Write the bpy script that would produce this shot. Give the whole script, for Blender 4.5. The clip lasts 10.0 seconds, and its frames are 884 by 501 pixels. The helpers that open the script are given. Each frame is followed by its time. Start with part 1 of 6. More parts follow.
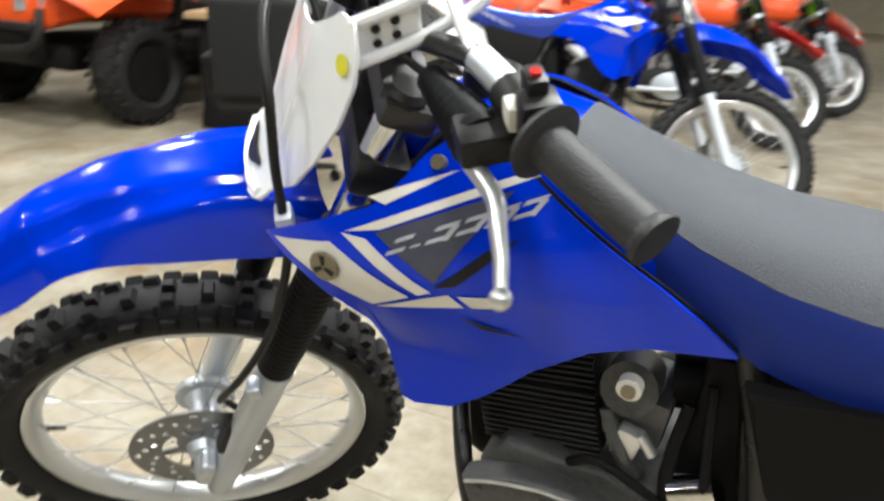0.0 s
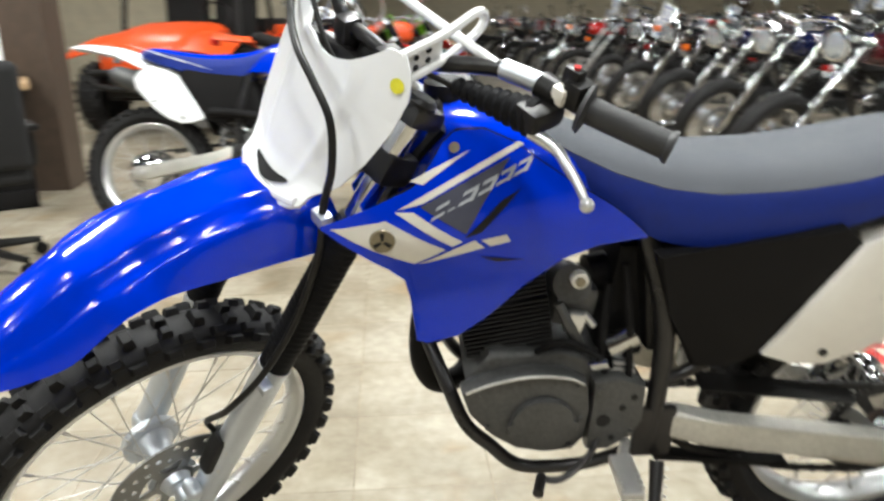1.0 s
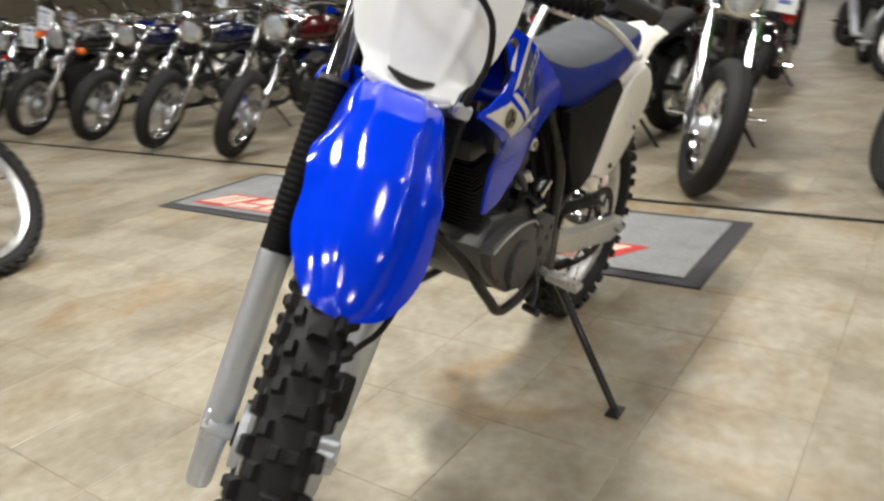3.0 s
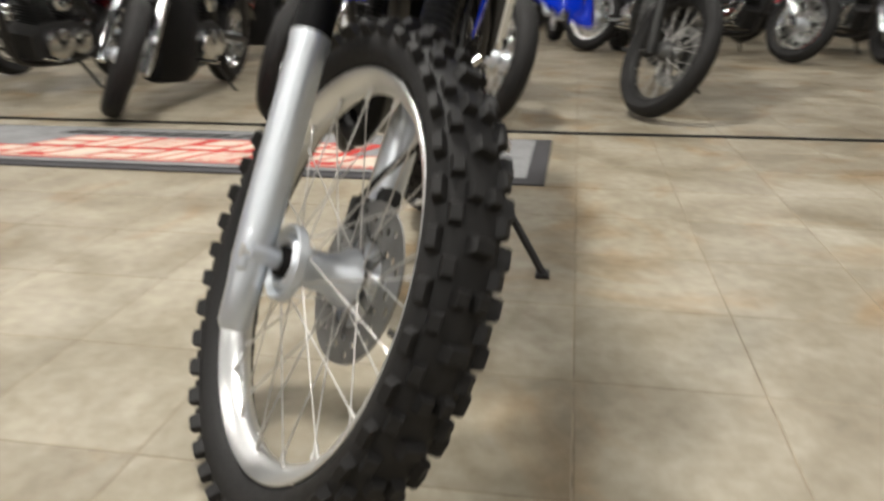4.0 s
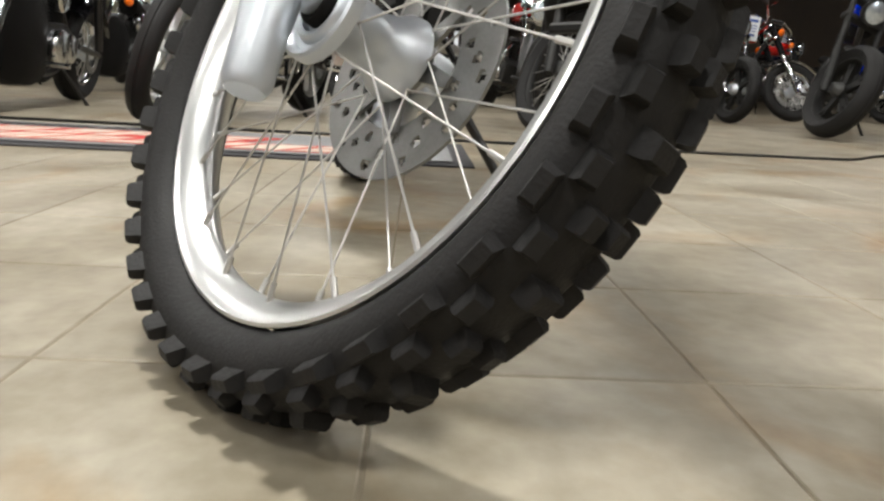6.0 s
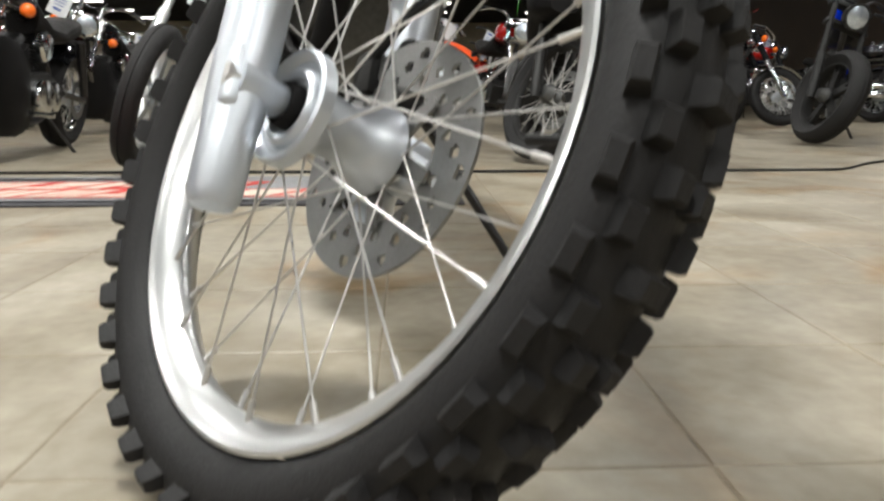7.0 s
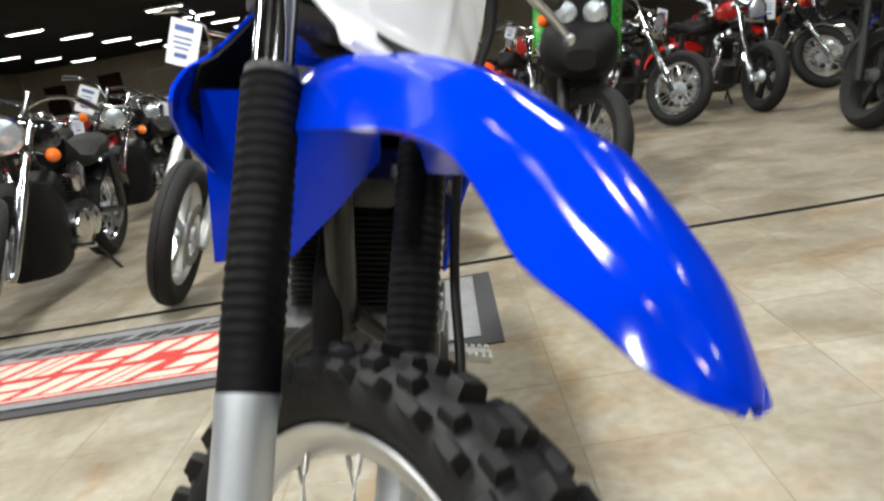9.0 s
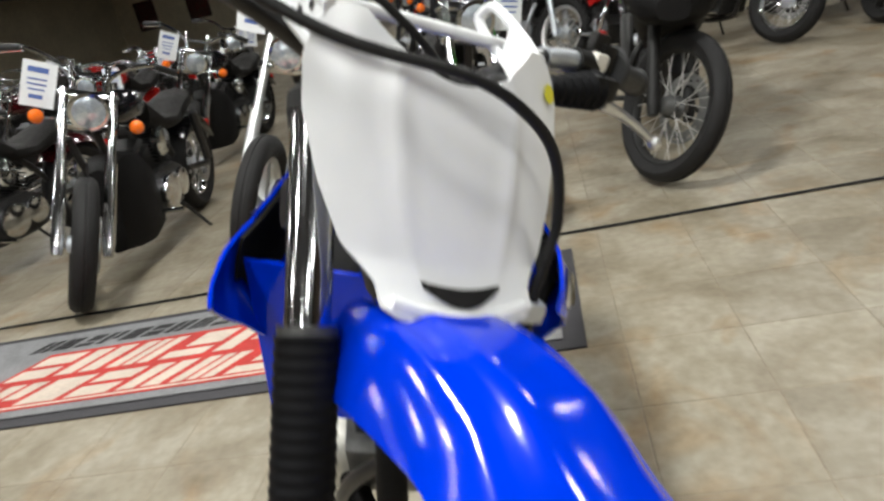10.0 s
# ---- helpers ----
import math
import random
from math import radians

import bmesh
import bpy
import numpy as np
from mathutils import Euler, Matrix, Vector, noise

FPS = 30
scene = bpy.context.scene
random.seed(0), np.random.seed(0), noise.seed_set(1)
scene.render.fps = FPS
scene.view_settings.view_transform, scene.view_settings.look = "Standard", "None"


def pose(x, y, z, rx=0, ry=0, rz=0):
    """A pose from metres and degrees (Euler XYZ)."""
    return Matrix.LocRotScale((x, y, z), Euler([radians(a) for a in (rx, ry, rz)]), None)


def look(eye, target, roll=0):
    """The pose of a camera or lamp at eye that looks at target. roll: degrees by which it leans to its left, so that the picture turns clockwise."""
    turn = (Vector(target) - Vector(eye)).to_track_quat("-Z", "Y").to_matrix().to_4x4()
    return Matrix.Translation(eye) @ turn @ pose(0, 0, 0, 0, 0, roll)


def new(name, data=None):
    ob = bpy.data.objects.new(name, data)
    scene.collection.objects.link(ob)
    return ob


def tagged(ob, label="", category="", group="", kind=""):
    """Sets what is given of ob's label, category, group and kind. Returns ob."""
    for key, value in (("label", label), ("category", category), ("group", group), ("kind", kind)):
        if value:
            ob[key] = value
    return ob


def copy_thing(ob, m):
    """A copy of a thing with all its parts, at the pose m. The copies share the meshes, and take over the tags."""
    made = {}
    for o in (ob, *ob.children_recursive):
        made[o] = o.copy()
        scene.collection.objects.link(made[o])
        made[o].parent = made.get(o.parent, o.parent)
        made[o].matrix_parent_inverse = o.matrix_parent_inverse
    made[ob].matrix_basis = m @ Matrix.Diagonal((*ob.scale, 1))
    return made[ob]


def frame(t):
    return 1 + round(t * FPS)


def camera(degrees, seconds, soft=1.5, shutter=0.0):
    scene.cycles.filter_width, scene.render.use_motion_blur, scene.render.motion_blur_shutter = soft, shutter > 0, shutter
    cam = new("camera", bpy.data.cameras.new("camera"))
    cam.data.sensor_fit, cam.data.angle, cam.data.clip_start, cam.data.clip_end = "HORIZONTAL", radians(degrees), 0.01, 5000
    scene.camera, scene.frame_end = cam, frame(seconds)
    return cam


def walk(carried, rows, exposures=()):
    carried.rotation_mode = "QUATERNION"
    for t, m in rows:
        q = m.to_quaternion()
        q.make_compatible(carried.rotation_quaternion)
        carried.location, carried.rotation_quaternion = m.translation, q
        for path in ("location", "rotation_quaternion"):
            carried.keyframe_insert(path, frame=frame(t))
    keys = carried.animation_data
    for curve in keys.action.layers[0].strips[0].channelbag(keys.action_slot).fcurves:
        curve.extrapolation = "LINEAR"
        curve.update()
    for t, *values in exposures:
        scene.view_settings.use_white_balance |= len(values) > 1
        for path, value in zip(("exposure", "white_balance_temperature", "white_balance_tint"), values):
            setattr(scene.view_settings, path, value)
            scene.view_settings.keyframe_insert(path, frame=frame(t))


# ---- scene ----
LENS = 62.40
cam = camera(LENS, 10.0, soft=2.5, shutter=0.5)
PATH = [
    (0, (0.8294, -0.9325, 1.0802), (0.4424, -0.0832, 0.7212), 3.49),
    (0.5, (0.6685, -1.1415, 1.0681), (0.4945, -0.1979, 0.7862), 0.60),
    (1, (0.4504, -1.2931, 1.0776), (0.5158, -0.3435, 0.7711), -0.89),
    (1.5, (0.1933, -1.3215, 1.0765), (0.5026, -0.4276, 0.7521), -3.56),
    (2, (-0.0952, -1.3024, 1.0624), (0.3748, -0.4774, 0.7485), -2.33),
    (2.2, (-0.2368, -1.2759, 1.0622), (0.3011, -0.4950, 0.7450), -1.92),
    (3.3, (-0.7389, -0.8051, 0.9299), (0.0922, -0.3640, 0.5910), -5.21),
    (3.5, (-0.7811, -0.6969, 0.8717), (0.0833, -0.3319, 0.5258), -4.93),
    (4, (-0.8613, -0.4371, 0.6901), (0.0619, -0.2719, 0.3429), -0.41),
    (4.5, (-0.8237, -0.2931, 0.4537), (0.1234, -0.3016, 0.1329), 2.69),
    (5, (-0.7534, -0.2144, 0.3286), (0.2087, -0.2388, 0.0569), 4.52),
    (6.5, (-0.6649, -0.1586, 0.2875), (0.3098, -0.2074, 0.0690), 1.80),
    (7, (-0.6398, -0.1724, 0.3549), (0.3364, -0.2180, 0.1427), 0.09),
    (7.5, (-0.6124, -0.1901, 0.4493), (0.3648, -0.2269, 0.2404), -2.45),
    (8, (-0.5700, -0.2238, 0.5683), (0.4056, -0.2494, 0.3502), -4.77),
    (8.5, (-0.5117, -0.2557, 0.7065), (0.4616, -0.2455, 0.4774), -7.03),
    (9, (-0.4568, -0.2907, 0.8625), (0.5121, -0.2537, 0.6177), -9.72),
    (9.5, (-0.4094, -0.3551, 0.9833), (0.5394, -0.2473, 0.6861), -11.37),
    (10, (-0.2816, -0.3646, 1.1319), (0.6384, -0.1885, 0.7817), -13.50),
]
walk(cam, [(t, look(eye, target, roll)) for t, eye, target, roll in PATH], exposures=[(0, 0.18, 6250, 7), (2.2, 0.18, 6250, 7), (3.3, -0.34, 6650, 10), (5.2, -0.32, 6600, 10), (6.5, -0.22, 6450, 9), (8.0, -0.20, 6300, 8), (9.0, -0.08, 6300, 7), (9.5, -0.06, 6300, 7), (10.0, -0.46, 6350, 8)])

# ---- light ----
CEIL = 4.6
world = bpy.data.worlds.new("world")
scene.world = world
world.use_nodes = True
world.node_tree.nodes["Background"].inputs[0].default_value = (0.9, 0.93, 1.0, 1)
world.node_tree.nodes["Background"].inputs[1].default_value = 0.02
scene.view_settings.exposure = 0.0
LAMP_POWER = 94.0


# ---- materials ----
def mat(name, color, rough=0.5, metal=0.0, coat=0.0, noise_scale=0.0, spread=0.12, bump=0.0, bump_scale=400.0, rough_var=0.08, spec=0.5):
    """A principled material with colour variation at two scales, roughness variation and fine relief."""
    m = bpy.data.materials.new(name)
    m.use_nodes = True
    nt = m.node_tree
    bsdf = nt.nodes["Principled BSDF"]
    bsdf.inputs["Roughness"].default_value = rough
    bsdf.inputs["Metallic"].default_value = metal
    bsdf.inputs["Specular IOR Level"].default_value = spec
    bsdf.inputs["Coat Weight"].default_value = coat
    bsdf.inputs["Coat Roughness"].default_value = 0.08
    bsdf.inputs["Base Color"].default_value = (*color, 1)
    if noise_scale:
        tc = nt.nodes.new("ShaderNodeTexCoord")
        facs = []
        for sc in (noise_scale, noise_scale * 9):
            n = nt.nodes.new("ShaderNodeTexNoise")
            n.inputs["Scale"].default_value = sc
            n.inputs["Detail"].default_value = 5
            nt.links.new(tc.outputs["Object"], n.inputs["Vector"])
            facs.append(n)
        mx = nt.nodes.new("ShaderNodeMath")
        mx.operation = "ADD"
        nt.links.new(facs[0].outputs["Fac"], mx.inputs[0])
        nt.links.new(facs[1].outputs["Fac"], mx.inputs[1])
        mr = nt.nodes.new("ShaderNodeMapRange")
        mr.inputs["From Min"].default_value, mr.inputs["From Max"].default_value = 0.65, 1.35
        nt.links.new(mx.outputs[0], mr.inputs["Value"])
        mixc = nt.nodes.new("ShaderNodeMix")
        mixc.data_type = "RGBA"
        mixc.inputs["A"].default_value = (*[c * (1 - spread) for c in color], 1)
        mixc.inputs["B"].default_value = (*[min(1, c * (1 + spread)) for c in color], 1)
        nt.links.new(mr.outputs[0], mixc.inputs["Factor"])
        nt.links.new(mixc.outputs["Result"], bsdf.inputs["Base Color"])
        rr = nt.nodes.new("ShaderNodeMapRange")
        rr.inputs["To Min"].default_value, rr.inputs["To Max"].default_value = max(0.02, rough - rough_var), min(1, rough + rough_var)
        nt.links.new(mr.outputs[0], rr.inputs["Value"])
        nt.links.new(rr.outputs[0], bsdf.inputs["Roughness"])
    if bump:
        tc2 = nt.nodes.new("ShaderNodeTexCoord")
        nb = nt.nodes.new("ShaderNodeTexNoise")
        nb.inputs["Scale"].default_value = bump_scale
        nb.inputs["Detail"].default_value = 3
        nt.links.new(tc2.outputs["Object"], nb.inputs["Vector"])
        bp = nt.nodes.new("ShaderNodeBump")
        bp.inputs["Strength"].default_value = bump
        bp.inputs["Distance"].default_value = 0.002
        nt.links.new(nb.outputs["Fac"], bp.inputs["Height"])
        nt.links.new(bp.outputs["Normal"], bsdf.inputs["Normal"])
    return m


def glow(name, color, strength):
    m = bpy.data.materials.new(name)
    m.use_nodes = True
    nt = m.node_tree
    nt.nodes["Principled BSDF"].inputs["Base Color"].default_value = (*color, 1)
    nt.nodes["Principled BSDF"].inputs["Emission Color"].default_value = (*color, 1)
    nt.nodes["Principled BSDF"].inputs["Emission Strength"].default_value = strength
    return m


BLUE = mat("blue_plastic", (0.0, 0.030, 0.60), 0.12, noise_scale=5, spread=0.05, rough_var=0.03, spec=0.42)
WHITE = mat("white_plastic", (0.85, 0.86, 0.87), 0.24, noise_scale=6, spread=0.015, rough_var=0.04)
# White plastic again, its colour warmed for bounced light on side panels and tail.
WARM_LIT_WHITE = mat("white_plastic_warm_lit", (0.80, 0.77, 0.70), 0.34, noise_scale=6, spread=0.03)
CREAM = mat("white_decal", (0.72, 0.69, 0.62), 0.35, noise_scale=8, spread=0.05)
SILVER_DECAL = mat("silver_decal", (0.50, 0.52, 0.56), 0.35, metal=0.2, noise_scale=10)
GREY_DECAL = mat("grey_decal", (0.055, 0.058, 0.085), 0.4, noise_scale=10)
BLACK = mat("black_plastic", (0.010, 0.0095, 0.009), 0.44, noise_scale=9, spread=0.3, bump=0.08, spec=0.26)
BLACK_MATTE = mat("black_matte", (0.008, 0.0075, 0.0075), 0.62, noise_scale=9, spread=0.25, bump=0.25, spec=0.12)
FRAME = mat("frame_paint", (0.013, 0.012, 0.012), 0.33, noise_scale=12, spread=0.3)
RUBBER = mat("tyre_rubber", (0.0105, 0.0098, 0.0098), 0.66, noise_scale=14, spread=0.35, bump=0.35, bump_scale=300, rough_var=0.12, spec=0.32)
BOOT = mat("boot_rubber", (0.006, 0.006, 0.007), 0.55, noise_scale=14, spread=0.3, bump=0.15, spec=0.12)
ALU = mat("cast_aluminium", (0.62, 0.655, 0.70), 0.40, metal=0.75, noise_scale=8, spread=0.04, bump=0.03, bump_scale=700, rough_var=0.025)
RIM = mat("polished_rim", (0.70, 0.71, 0.71), 0.30, metal=0.85, noise_scale=6, spread=0.02, rough_var=0.012)
STEEL = mat("spoke_steel", (0.58, 0.57, 0.55), 0.34, metal=0.7, noise_scale=5, spread=0.08)
DISC = mat("brake_steel", (0.27, 0.27, 0.265), 0.40, metal=0.85, noise_scale=30, spread=0.15)
CHROME = mat("chrome", (0.66, 0.67, 0.68), 0.10, metal=1.0, noise_scale=8, spread=0.05, rough_var=0.03)
SWING = mat("swingarm_aluminium", (0.56, 0.55, 0.50), 0.40, metal=0.55, noise_scale=10, spread=0.18, bump=0.1)
ENGINE = mat("engine_grey", (0.080, 0.080, 0.078), 0.42, metal=0.35, noise_scale=14, spread=0.3, bump=0.3, bump_scale=250)
ENGINE_DARK = mat("engine_dark", (0.014, 0.0135, 0.013), 0.48, metal=0.1, noise_scale=14, spread=0.35, bump=0.3, bump_scale=250, spec=0.3)
SEAT_GREY = mat("seat_grey_vinyl", (0.038, 0.043, 0.054), 0.62, noise_scale=10, spread=0.12, bump=0.5, bump_scale=700)
SEAT_BLUE = mat("seat_blue_vinyl", (0.008, 0.024, 0.20), 0.5, noise_scale=10, spread=0.12, bump=0.35, bump_scale=700, spec=0.28)
GRIP = mat("grip_rubber", (0.022, 0.022, 0.023), 0.55, noise_scale=20, spread=0.3, bump=0.4, bump_scale=500)
YELLOW = mat("yellow_sticker", (0.75, 0.70, 0.04), 0.4, noise_scale=20)
GOLD = mat("bronze_emblem", (0.22, 0.19, 0.13), 0.35, metal=0.6, noise_scale=40, spread=0.2)
RED = mat("red_paint", (0.42, 0.015, 0.012), 0.22, coat=0.5, noise_scale=5, spread=0.1)
ORANGE = mat("orange_plastic", (0.75, 0.085, 0.012), 0.35, noise_scale=6, spread=0.1)
AMBER = mat("amber_lens", (0.85, 0.16, 0.01), 0.18, coat=0.4, noise_scale=40)
LIME = mat("lime_plastic", (0.22, 0.55, 0.02), 0.35, noise_scale=6, spread=0.1)
GREEN = mat("green_plastic", (0.03, 0.33, 0.012), 0.25, coat=0.3, noise_scale=6, spread=0.1)
BLACK_PAINT = mat("black_gloss_paint", (0.008, 0.008, 0.010), 0.12, coat=0.6, noise_scale=5, spread=0.2, rough_var=0.04)
MAROON = mat("maroon_paint", (0.055, 0.004, 0.006), 0.15, coat=0.6, noise_scale=5, spread=0.15)
NAVY = mat("navy_paint", (0.005, 0.008, 0.04), 0.15, coat=0.6, noise_scale=5, spread=0.15)
SILVER_PAINT = mat("silver_paint", (0.36, 0.37, 0.39), 0.25, metal=0.5, coat=0.4, noise_scale=5)
LEATHER = mat("black_leather", (0.009, 0.008, 0.0075), 0.60, noise_scale=12, spread=0.3, bump=0.4, spec=0.2)
GLASS = mat("lamp_lens", (0.60, 0.66, 0.72), 0.18, metal=0.7, coat=0.8, noise_scale=60, spread=0.3)
PAPER = mat("tag_paper", (0.82, 0.84, 0.86), 0.6, noise_scale=10, spread=0.04)
PAPER_BLUE = mat("tag_print", (0.10, 0.16, 0.42), 0.6, noise_scale=10)
CARPET = mat("grey_carpet", (0.20, 0.20, 0.205), 0.95, noise_scale=7, spread=0.25, bump=0.9, bump_scale=350)
CARPET_EDGE = mat("mat_edge_rubber", (0.038, 0.036, 0.040), 0.75, noise_scale=12, spread=0.25, bump=0.4)
CARPET_RED = mat("red_carpet_print", (0.42, 0.035, 0.028), 0.95, noise_scale=10, spread=0.25, bump=0.9, bump_scale=350)
CARPET_CREAM = mat("cream_carpet_print", (0.54, 0.46, 0.38), 0.95, noise_scale=10, spread=0.18, bump=0.9, bump_scale=350)
CARPET_DARK = mat("dark_carpet_print", (0.022, 0.021, 0.022), 0.95, noise_scale=10, spread=0.25, bump=0.9, bump_scale=350)
WALL = mat("wall_paint", (0.56, 0.50, 0.37), 0.8, noise_scale=0.6, spread=0.15, bump=0.2, bump_scale=60)
WALL_DARK = mat("column_and_dim_wall", (0.075, 0.052, 0.036), 0.6, noise_scale=1.5, spread=0.3, bump=0.2)
CEILING = mat("dark_ceiling_deck", (0.012, 0.011, 0.010), 0.9, noise_scale=0.8, spread=0.3)
WOOD = mat("desk_wood", (0.36, 0.24, 0.13), 0.45, noise_scale=4, spread=0.25, bump=0.1)
FABRIC = mat("chair_fabric", (0.008, 0.008, 0.0085), 0.9, noise_scale=15, spread=0.3, bump=0.6)
GROUT = mat("tile_grout", (0.235, 0.195, 0.140), 0.85, noise_scale=3, spread=0.4, bump=0.5)
LAMP_GLOW = glow("lamp_diffuser", (1.0, 0.96, 0.88), 9.0)
SCREEN = glow("monitor_glow", (0.86, 0.90, 1.0), 1.0)


def tile_material():
    """Beige stone-look floor tile: cloudy patches, rusty veins, a tone of its own for every tile."""
    m = bpy.data.materials.new("beige_floor_tile")
    m.use_nodes = True
    nt = m.node_tree
    bsdf = nt.nodes["Principled BSDF"]
    geo = nt.nodes.new("ShaderNodeNewGeometry")
    info = nt.nodes.new("ShaderNodeObjectInfo")

    def noise_node(scale, detail=6, dist=0.0):
        n = nt.nodes.new("ShaderNodeTexNoise")
        n.inputs["Scale"].default_value = scale
        n.inputs["Detail"].default_value = detail
        n.inputs["Distortion"].default_value = dist
        nt.links.new(geo.outputs["Position"], n.inputs["Vector"])
        return n

    def ramp(src, stops):
        r = nt.nodes.new("ShaderNodeValToRGB")
        r.color_ramp.elements[0].position, r.color_ramp.elements[0].color = stops[0][0], (*stops[0][1], 1)
        r.color_ramp.elements[1].position, r.color_ramp.elements[1].color = stops[-1][0], (*stops[-1][1], 1)
        for p, c in stops[1:-1]:
            e = r.color_ramp.elements.new(p)
            e.color = (*c, 1)
        nt.links.new(src, r.inputs["Fac"])
        return r

    def mix(kind, fac, a, b):
        x = nt.nodes.new("ShaderNodeMix")
        x.data_type, x.blend_type = "RGBA", kind
        if isinstance(fac, float):
            x.inputs["Factor"].default_value = fac
        else:
            nt.links.new(fac, x.inputs["Factor"])
        nt.links.new(a, x.inputs["A"])
        nt.links.new(b, x.inputs["B"])
        return x

    base = ramp(noise_node(3.2, 7, 0.6).outputs["Fac"], [(0.28, (0.19, 0.160, 0.110)), (0.45, (0.265, 0.232, 0.172)), (0.58, (0.325, 0.292, 0.228)), (0.75, (0.37, 0.34, 0.275))])
    fine = ramp(noise_node(26, 6).outputs["Fac"], [(0.3, (0.82, 0.80, 0.76)), (0.7, (1.1, 1.1, 1.1))])
    rust = ramp(noise_node(2.1, 5, 1.4).outputs["Fac"], [(0.54, (1, 1, 1)), (0.70, (0.84, 0.62, 0.38))])
    c1 = mix("MULTIPLY", 1.0, base.outputs["Color"], fine.outputs["Color"])
    c2 = mix("MULTIPLY", 0.75, c1.outputs["Result"], rust.outputs["Color"])
    add = nt.nodes.new("ShaderNodeMath")
    add.operation = "ADD"
    nt.links.new(info.outputs["Random"], add.inputs[0])
    nt.links.new(geo.outputs["Random Per Island"], add.inputs[1])
    fr = nt.nodes.new("ShaderNodeMath")
    fr.operation = "FRACT"
    nt.links.new(add.outputs[0], fr.inputs[0])
    tone = ramp(fr.outputs[0], [(0.0, (0.86, 0.85, 0.84)), (1.0, (1.06, 1.06, 1.06))])
    c3 = mix("MULTIPLY", 1.0, c2.outputs["Result"], tone.outputs["Color"])
    nt.links.new(c3.outputs["Result"], bsdf.inputs["Base Color"])
    rr = nt.nodes.new("ShaderNodeMapRange")
    rr.inputs["To Min"].default_value, rr.inputs["To Max"].default_value = 0.30, 0.52
    nt.links.new(noise_node(5, 4).outputs["Fac"], rr.inputs["Value"])
    nt.links.new(rr.outputs[0], bsdf.inputs["Roughness"])
    bp = nt.nodes.new("ShaderNodeBump")
    bp.inputs["Strength"].default_value, bp.inputs["Distance"].default_value = 0.25, 0.002
    nt.links.new(noise_node(60, 5).outputs["Fac"], bp.inputs["Height"])
    nt.links.new(bp.outputs["Normal"], bsdf.inputs["Normal"])
    return m


TILE = tile_material()

# ---- mesh helpers ----
ID4 = Matrix.Identity(4)


def finish(name, bm, material, sharp=38):
    me = bpy.data.meshes.new(name)
    bmesh.ops.recalc_face_normals(bm, faces=bm.faces)
    bm.to_mesh(me)
    bm.free()
    for p in me.polygons:
        p.use_smooth = True
    me.set_sharp_from_angle(angle=radians(sharp))
    me.materials.append(material)
    return me


def part(name, bm, material, parent=None, label="", xf=None, sharp=38):
    """Links a bmesh as one mesh object under a thing or a part."""
    if xf is not None:
        bm.transform(xf)
    ob = new(name, finish(name, bm, material, sharp))
    if parent is not None:
        ob.parent = parent
    if label:
        tagged(ob, label)
    return ob


def thing(name, m, label, category, group="", kind=""):
    ob = new(name)
    ob.empty_display_size = 0.1
    ob.matrix_basis = m
    return tagged(ob, label, category, group, kind)


def smooth_path(pts, per=6):
    """Catmull-Rom through the points."""
    pts = [Vector(p) for p in pts]
    out = []
    for i in range(len(pts) - 1):
        p0, p1, p2, p3 = pts[max(i - 1, 0)], pts[i], pts[i + 1], pts[min(i + 2, len(pts) - 1)]
        for k in range(per):
            t = k / per
            out.append(0.5 * ((2 * p1) + (p2 - p0) * t + (2 * p0 - 5 * p1 + 4 * p2 - p3) * t * t + (3 * p1 - p0 - 3 * p2 + p3) * t * t * t))
    out.append(pts[-1])
    return out


def tube(bm, pts, r, seg=10, per=0, caps=True):
    """A round bar along the points; r is a number or one for each point."""
    pts = smooth_path(pts, per) if per else [Vector(p) for p in pts]
    n = len(pts)
    rs = r if isinstance(r, (list, tuple)) else [r] * n
    if len(rs) != n:
        rs = [rs[0] + (rs[-1] - rs[0]) * i / (n - 1) for i in range(n)]
    d0 = (pts[1] - pts[0]).normalized()
    side = d0.orthogonal().normalized()
    rings = []
    for i, p in enumerate(pts):
        d = (pts[min(i + 1, n - 1)] - pts[max(i - 1, 0)]).normalized()
        side = (side - d * side.dot(d)).normalized()
        up = d.cross(side)
        rings.append([bm.verts.new(p + (side * math.cos(a) + up * math.sin(a)) * rs[i]) for a in [2 * math.pi * k / seg for k in range(seg)]])
    skin(bm, rings, True, caps)
    return bm


def skin(bm, rings, closed=True, caps=True):
    for a, b in zip(rings[:-1], rings[1:]):
        m = len(a)
        for k in range(m if closed else m - 1):
            try:
                bm.faces.new((a[k], a[(k + 1) % m], b[(k + 1) % m], b[k]))
            except ValueError:
                pass
    if caps and closed:
        bm.faces.new(rings[0][::-1])
        bm.faces.new(rings[-1])


def lathe(bm, profile, seg=48, closed=False, xf=ID4):
    """Turns a profile of (radius, y) about the y axis."""
    rings = []
    for k in range(seg):
        a = 2 * math.pi * k / seg
        rings.append([bm.verts.new(xf @ Vector((r * math.cos(a), y, r * math.sin(a)))) for r, y in profile])
    n = len(profile)
    for k in range(seg):
        a, b = rings[k], rings[(k + 1) % seg]
        for j in range(n if closed else n - 1):
            bm.faces.new((a[j], a[(j + 1) % n], b[(j + 1) % n], b[j]))
    if not closed:
        for j in (0, n - 1):
            if profile[j][0] > 1e-6:
                bm.faces.new([rings[k][j] for k in range(seg)])
    return bm


